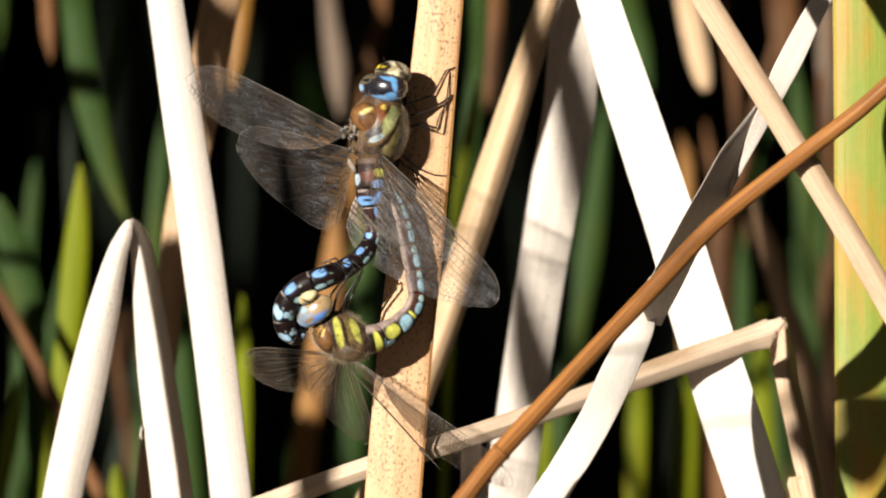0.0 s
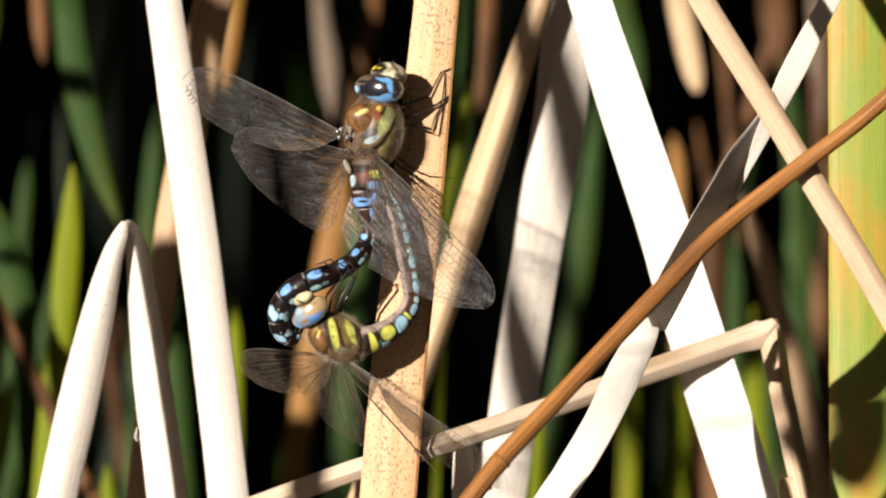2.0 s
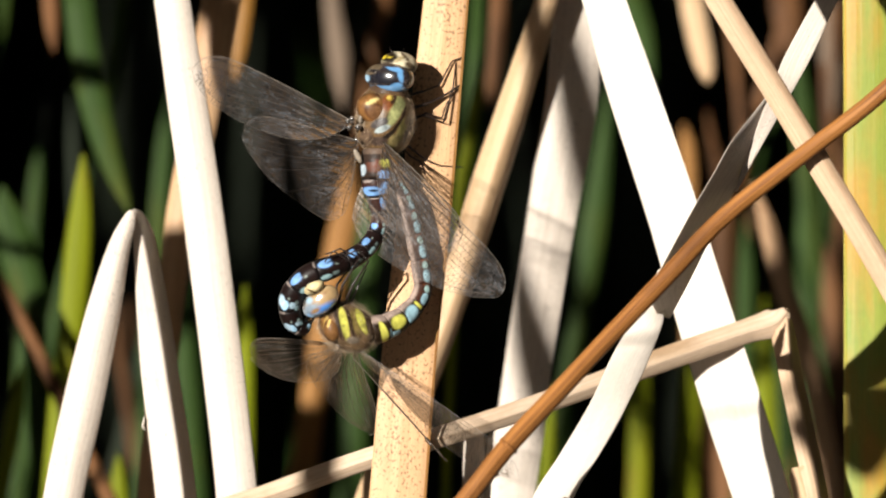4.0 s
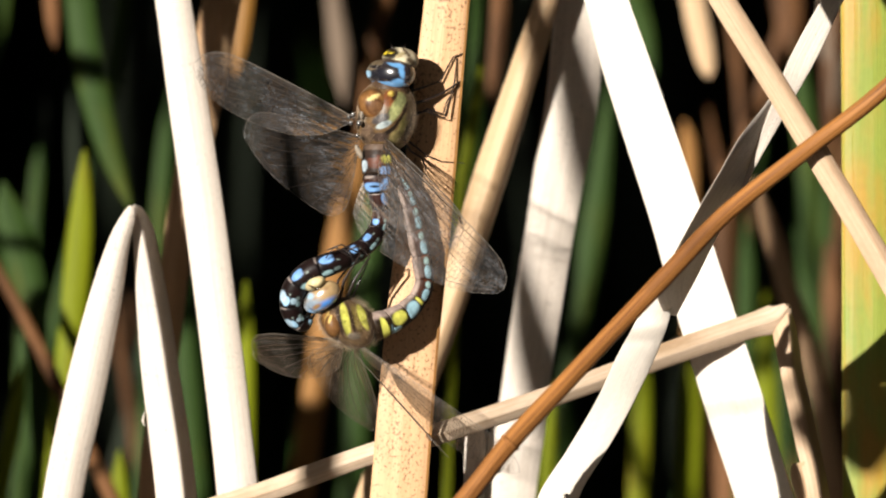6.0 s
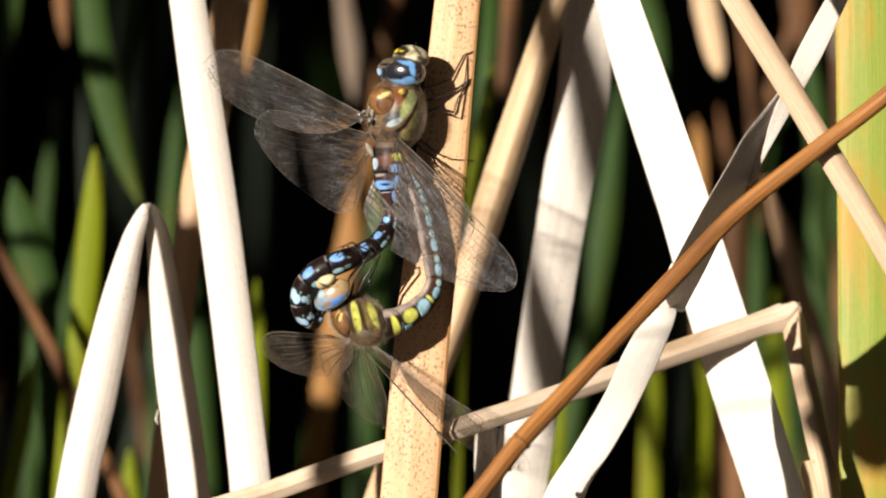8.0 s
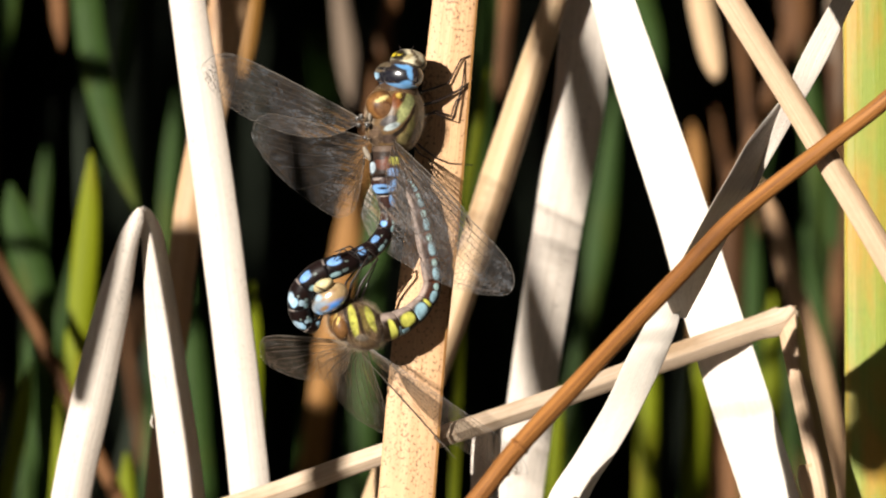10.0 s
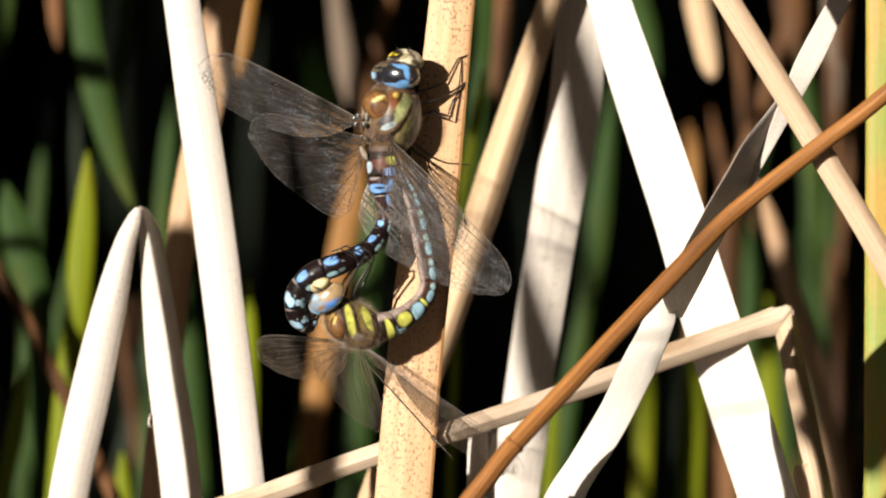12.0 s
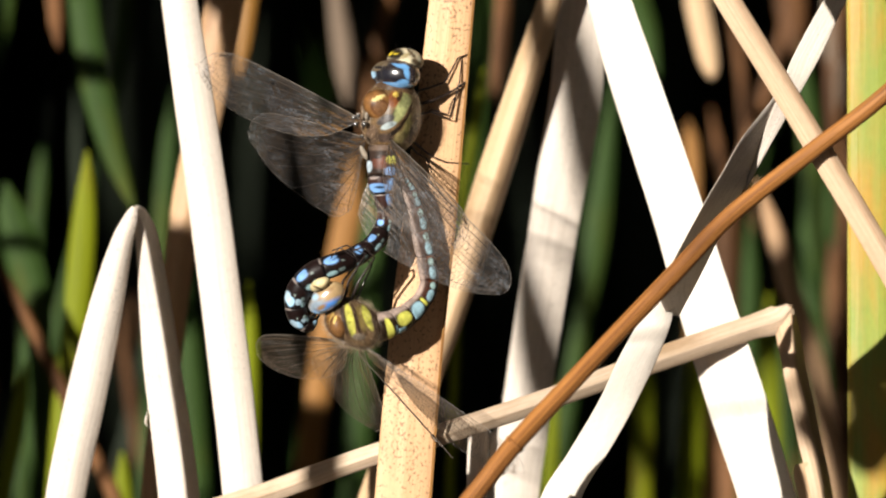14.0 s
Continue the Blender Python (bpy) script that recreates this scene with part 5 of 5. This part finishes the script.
def female():
    thing = new("dragonfly")
    thing.matrix_basis = Matrix.Translation(at(640, 575, -7))
    tagged(thing, "female dragonfly, brown with yellow and blue marks, hanging below", "dragonfly", "mating pair")
    mm = 0.001
    fwd = Vector((-0.85, -0.1, 0.5)).normalized()
    dor = Vector((-0.45, -0.25, -0.86))
    dor = (dor - fwd * dor.dot(fwd)).normalized()
    lat = fwd.cross(dor).normalized()
    if lat.y > 0:
        lat = -lat
    c = at(631, 575, -11)
    axes = (lat * 4.1 * mm, dor * 4.2 * mm, fwd * 5.8 * mm)
    # the slim yellow streak at the dome is a painted highlight
    marks = [(597, 578, 17, 24, -8, (0.26, 0.12, 0.03)), (596, 580, 12, 17, -8, (0.17, 0.075, 0.025)), (592, 566, 3, 13, 18, (0.6, 0.40, 0.12)), (614, 568, 4, 34, -12, (0.07, 0.04, 0.025)),
             (625, 568, 7, 32, -12, LIME), (645, 566, 8, 24, -18, (0.22, 0.16, 0.05)), (637, 570, 3, 30, -14, (0.06, 0.035, 0.02)), (656, 564, 7, 24, -22, LIME), (669, 572, 5, 24, -14, (0.09, 0.055, 0.035)), (640, 598, 12, 6, 0, (0.30, 0.24, 0.18))]
    body_parts(thing, "thorax", egg(c, axes, lambda p, w: mixed((0.20, 0.125, 0.066), marks, *grid_of(p), 0.3), 150, 100, bulk), M_THORAX, "brown hairy thorax with two yellow stripes")
    hairs(thing, c, axes, 5600, 8, 0.0014, 0.6)
    dome = (Vector((16 * G, 0, 2 * G)), Vector((0, 16 * G, 0)), Vector((-3 * G, 0, 22 * G)))
    # its narrow yellow streak is a highlight put into the colour
    body_parts(thing, "thorax_plate", egg(at(604, 579, -13.9), dome, lambda p, w: mixed((0.13, 0.06, 0.02), [(603, 579, 13, 18, -8, (0.18, 0.085, 0.03)), (598, 567, 2.5, 9, 18, (0.7, 0.5, 0.16))], *grid_of(p)), 48, 36), M_CHITIN, "glossy amber dome with a painted highlight")
    hc = at(583, 529, -14)
    em = [(566, 546, 17, 15, -30, (0.26, 0.33, 0.40)), (586, 547, 30, 9, -32, (0.09, 0.30, 0.80)), (568, 556, 16, 6, -22, (0.26, 0.46, 0.72)), (574, 546, 9, 4, -30, (0.34, 0.20, 0.09)), (562, 527, 7, 6, 0, (0.34, 0.50, 0.62)), (582, 522, 16, 3, -40, (0.30, 0.17, 0.07))]
    for s in (-1, 1):
        ec = hc + lat * (s * 1.3 * mm)
        body_parts(thing, "eye", egg(ec, (lat * 2.4 * mm, Vector((2.9 * mm, 0, 2.2 * mm)), Vector((-1.5 * mm, 0, 2.0 * mm))), lambda p, w: mixed((0.40, 0.27, 0.13), em, *grid_of(p), 0.85), 80, 56), M_EYE, "brown and blue compound eye")
    body_parts(thing, "face", egg(at(572, 505, -16.4), (Vector((1.9 * mm, 0, 0.95 * mm)), Vector((0, 2.2 * mm, 0)), Vector((-0.5 * mm, 0, 1.15 * mm))),
                                  lambda p, w: mixed((0.85, 0.70, 0.38), [(592, 506, 3, 12, 10, (0.1, 0.06, 0.03)), (573, 514, 16, 2, 25, (0.10, 0.06, 0.03))], *grid_of(p)), 40, 28), M_CHITIN, "cream face")
    body_parts(thing, "neck", tube([(*at(612, 560, -11), 0.002), (*at(590, 545, -12), 0.0014)], 3, 14, lambda f, a: BLACK), M_CHITIN)
    for u, v, r in ((615, 606, 6), (628, 606, 7), (640, 608, 6), (652, 610, 6)):
        body_parts(thing, "wing_joint", egg(at(u, v, -12), (Vector((r * G, 0, 0)), Vector((0, r * G, 0)), Vector((0, 0, r * G))), lambda p, w: (0.32, 0.26, 0.2), 14, 10), M_JOINT, "pale knobbly wing joint")

    def paint(k, s, a):
        # a > 0 is the back, outside of the curve; a < 0 the pinkish belly
        c = (0.05, 0.018, 0.010) if k > 2 else (0.030, 0.018, 0.010)
        belly = min(1, max(0, (-a - 0.35) / 0.3)) if a > -2.6 else 1
        c = blend(c, (0.42, 0.32, 0.27), belly)
        sky = (0.40, 0.64, 0.74)
        if k == 0:
            c = blend(c, LIME, spot(s, a, 0.52 + 0.08 * a, 0.45, 0.20, 0.95))
            return blend(c, sky, spot(s, a, 1.0, 0.75, 0.12, 0.5))
        if k == 1:
            c = blend(c, LIME, spot(s, a, 0.48, 0.10, 0.40, 0.55))
            return blend(c, sky, spot(s, a, 0.10, 0.95, 0.30, 0.32))
        if k == 2:
            c = blend(c, sky, spot(s, a, 0.36 - 0.1 * a, 0.35, 0.36, 0.75))
            return blend(c, LIME, spot(s, a, 0.88, 0.25, 0.12, 0.55))
        c = blend(c, (0.16, 0.05, 0.02), spot(s, a, 0.95, 0.6, 0.12, 0.6) * 0.8)
        c = blend(c, sky, spot(s, a, 0.30, 0.55, 0.26, 0.42))
        c = blend(c, (0.46, 0.68, 0.66), spot(s, a, 0.76, 0.5, 0.15, 0.32))
        return c

    path = [(672, 582, -11, 25), (700, 574, -10, 23), (728, 558, -8.5, 20), (752, 534, -7, 17), (764, 506, -6, 16), (761, 470, -5.5, 16.5), (754, 432, -5.5, 16.5), (746, 396, -6, 16), (738, 362, -6.5, 14.5), (728, 336, -7, 13), (716, 318, -7.5, 10)]
    abdomen(thing, path, [0, 0.1, 0.2, 0.3, 0.42, 0.54, 0.66, 0.78, 0.88, 0.95, 1.0], paint)
    # legs grip the male's abdomen
    leg(thing, [(622, 545, -13), (640, 500, -13), (668, 458, -14), (650, 438, -17), (628, 446, -17.5)], 2.6)
    leg(thing, [(612, 548, -13), (622, 500, -14), (652, 452, -15), (618, 436, -18), (592, 446, -18)], 2.6)
    leg(thing, [(604, 545, -13), (612, 500, -13), (640, 462, -15), (606, 440, -18), (590, 460, -18)], 2.4)
    leg(thing, [(630, 548, -11), (650, 500, -9), (664, 470, -10), (640, 452, -12), (620, 455, -12)], 2.0)
    fl = wing(thing, "forewing", at(622, 607, -12), (-0.55, 0.83, 0.03), (0.42, 0.28, -0.86), 0.0365, False, M_WING_F, 5, "clear amber-tinted wing")
    hl = wing(thing, "hindwing", at(646, 616, -12), (0.20, 0.72, -0.62), (-0.9, 0.35, 0.0), 0.0265, True, M_WING_F, 6, "clear amber-tinted wing")
    fr = wing(thing, "forewing", at(648, 612, -12), (0.80, -0.25, -0.54), (-0.34, 0.78, -0.52), 0.0405, False, M_WING_F, 7, "clear amber-tinted wing, seen almost edge on", 0.6, 0.5)
    hr = wing(thing, "hindwing", at(640, 628, -12), (0.46, -0.74, -0.50), (0.0, 1.0, 0.0), 0.0350, True, M_WING_F, 8, "clear amber-tinted wing, seen edge on", 0.0, 0.5)
    return thing, (fl, hl, fr, hr)


HE, HE_WINGS = male()
SHE, SHE_WINGS = female()
for pair_half in (HE, SHE):
    pair_half.matrix_basis.translation.y += 0.0009


# ---------------------------------------------------------------- movement
def motions():
    for ob, rows in MOVES:
        walk(ob, rows)
    foot = at(420, GROUND, 10)
    for ob in (HE, SHE):
        walk(ob, leaning(ob, foot, SWAY_PAIR))
    # the wings tremble in gusts: angle steps over half a second
    beat = [(0, 0), (2, 0.9), (3, 0.9), (5, 0), (7, -0.9), (8, -0.9)]
    for k, w in enumerate(HE_WINGS + SHE_WINGS):
        m = w.matrix_basis.copy()
        rows = []
        for c in range(0, 42):
            for f, a in beat:
                t = (c * 10 + f) / FPS
                gust = 1.0 if 0.4 < t < 1.8 or 5.2 < t < 7.9 else 0.5 if 3.2 < t < 5.3 else 0.12
                amp = (0.8, 0.8, 2.8, 2.8, 0.5, 0.5, 0.5, 0.5)[k] * gust * (1 if k % 2 else -0.8)
                rows.append((t, m @ pose(0, 0, 0, 0.5 * amp * a, amp * a, 0)))
        rows.append((14.0, m))
        walk(w, rows)


motions()
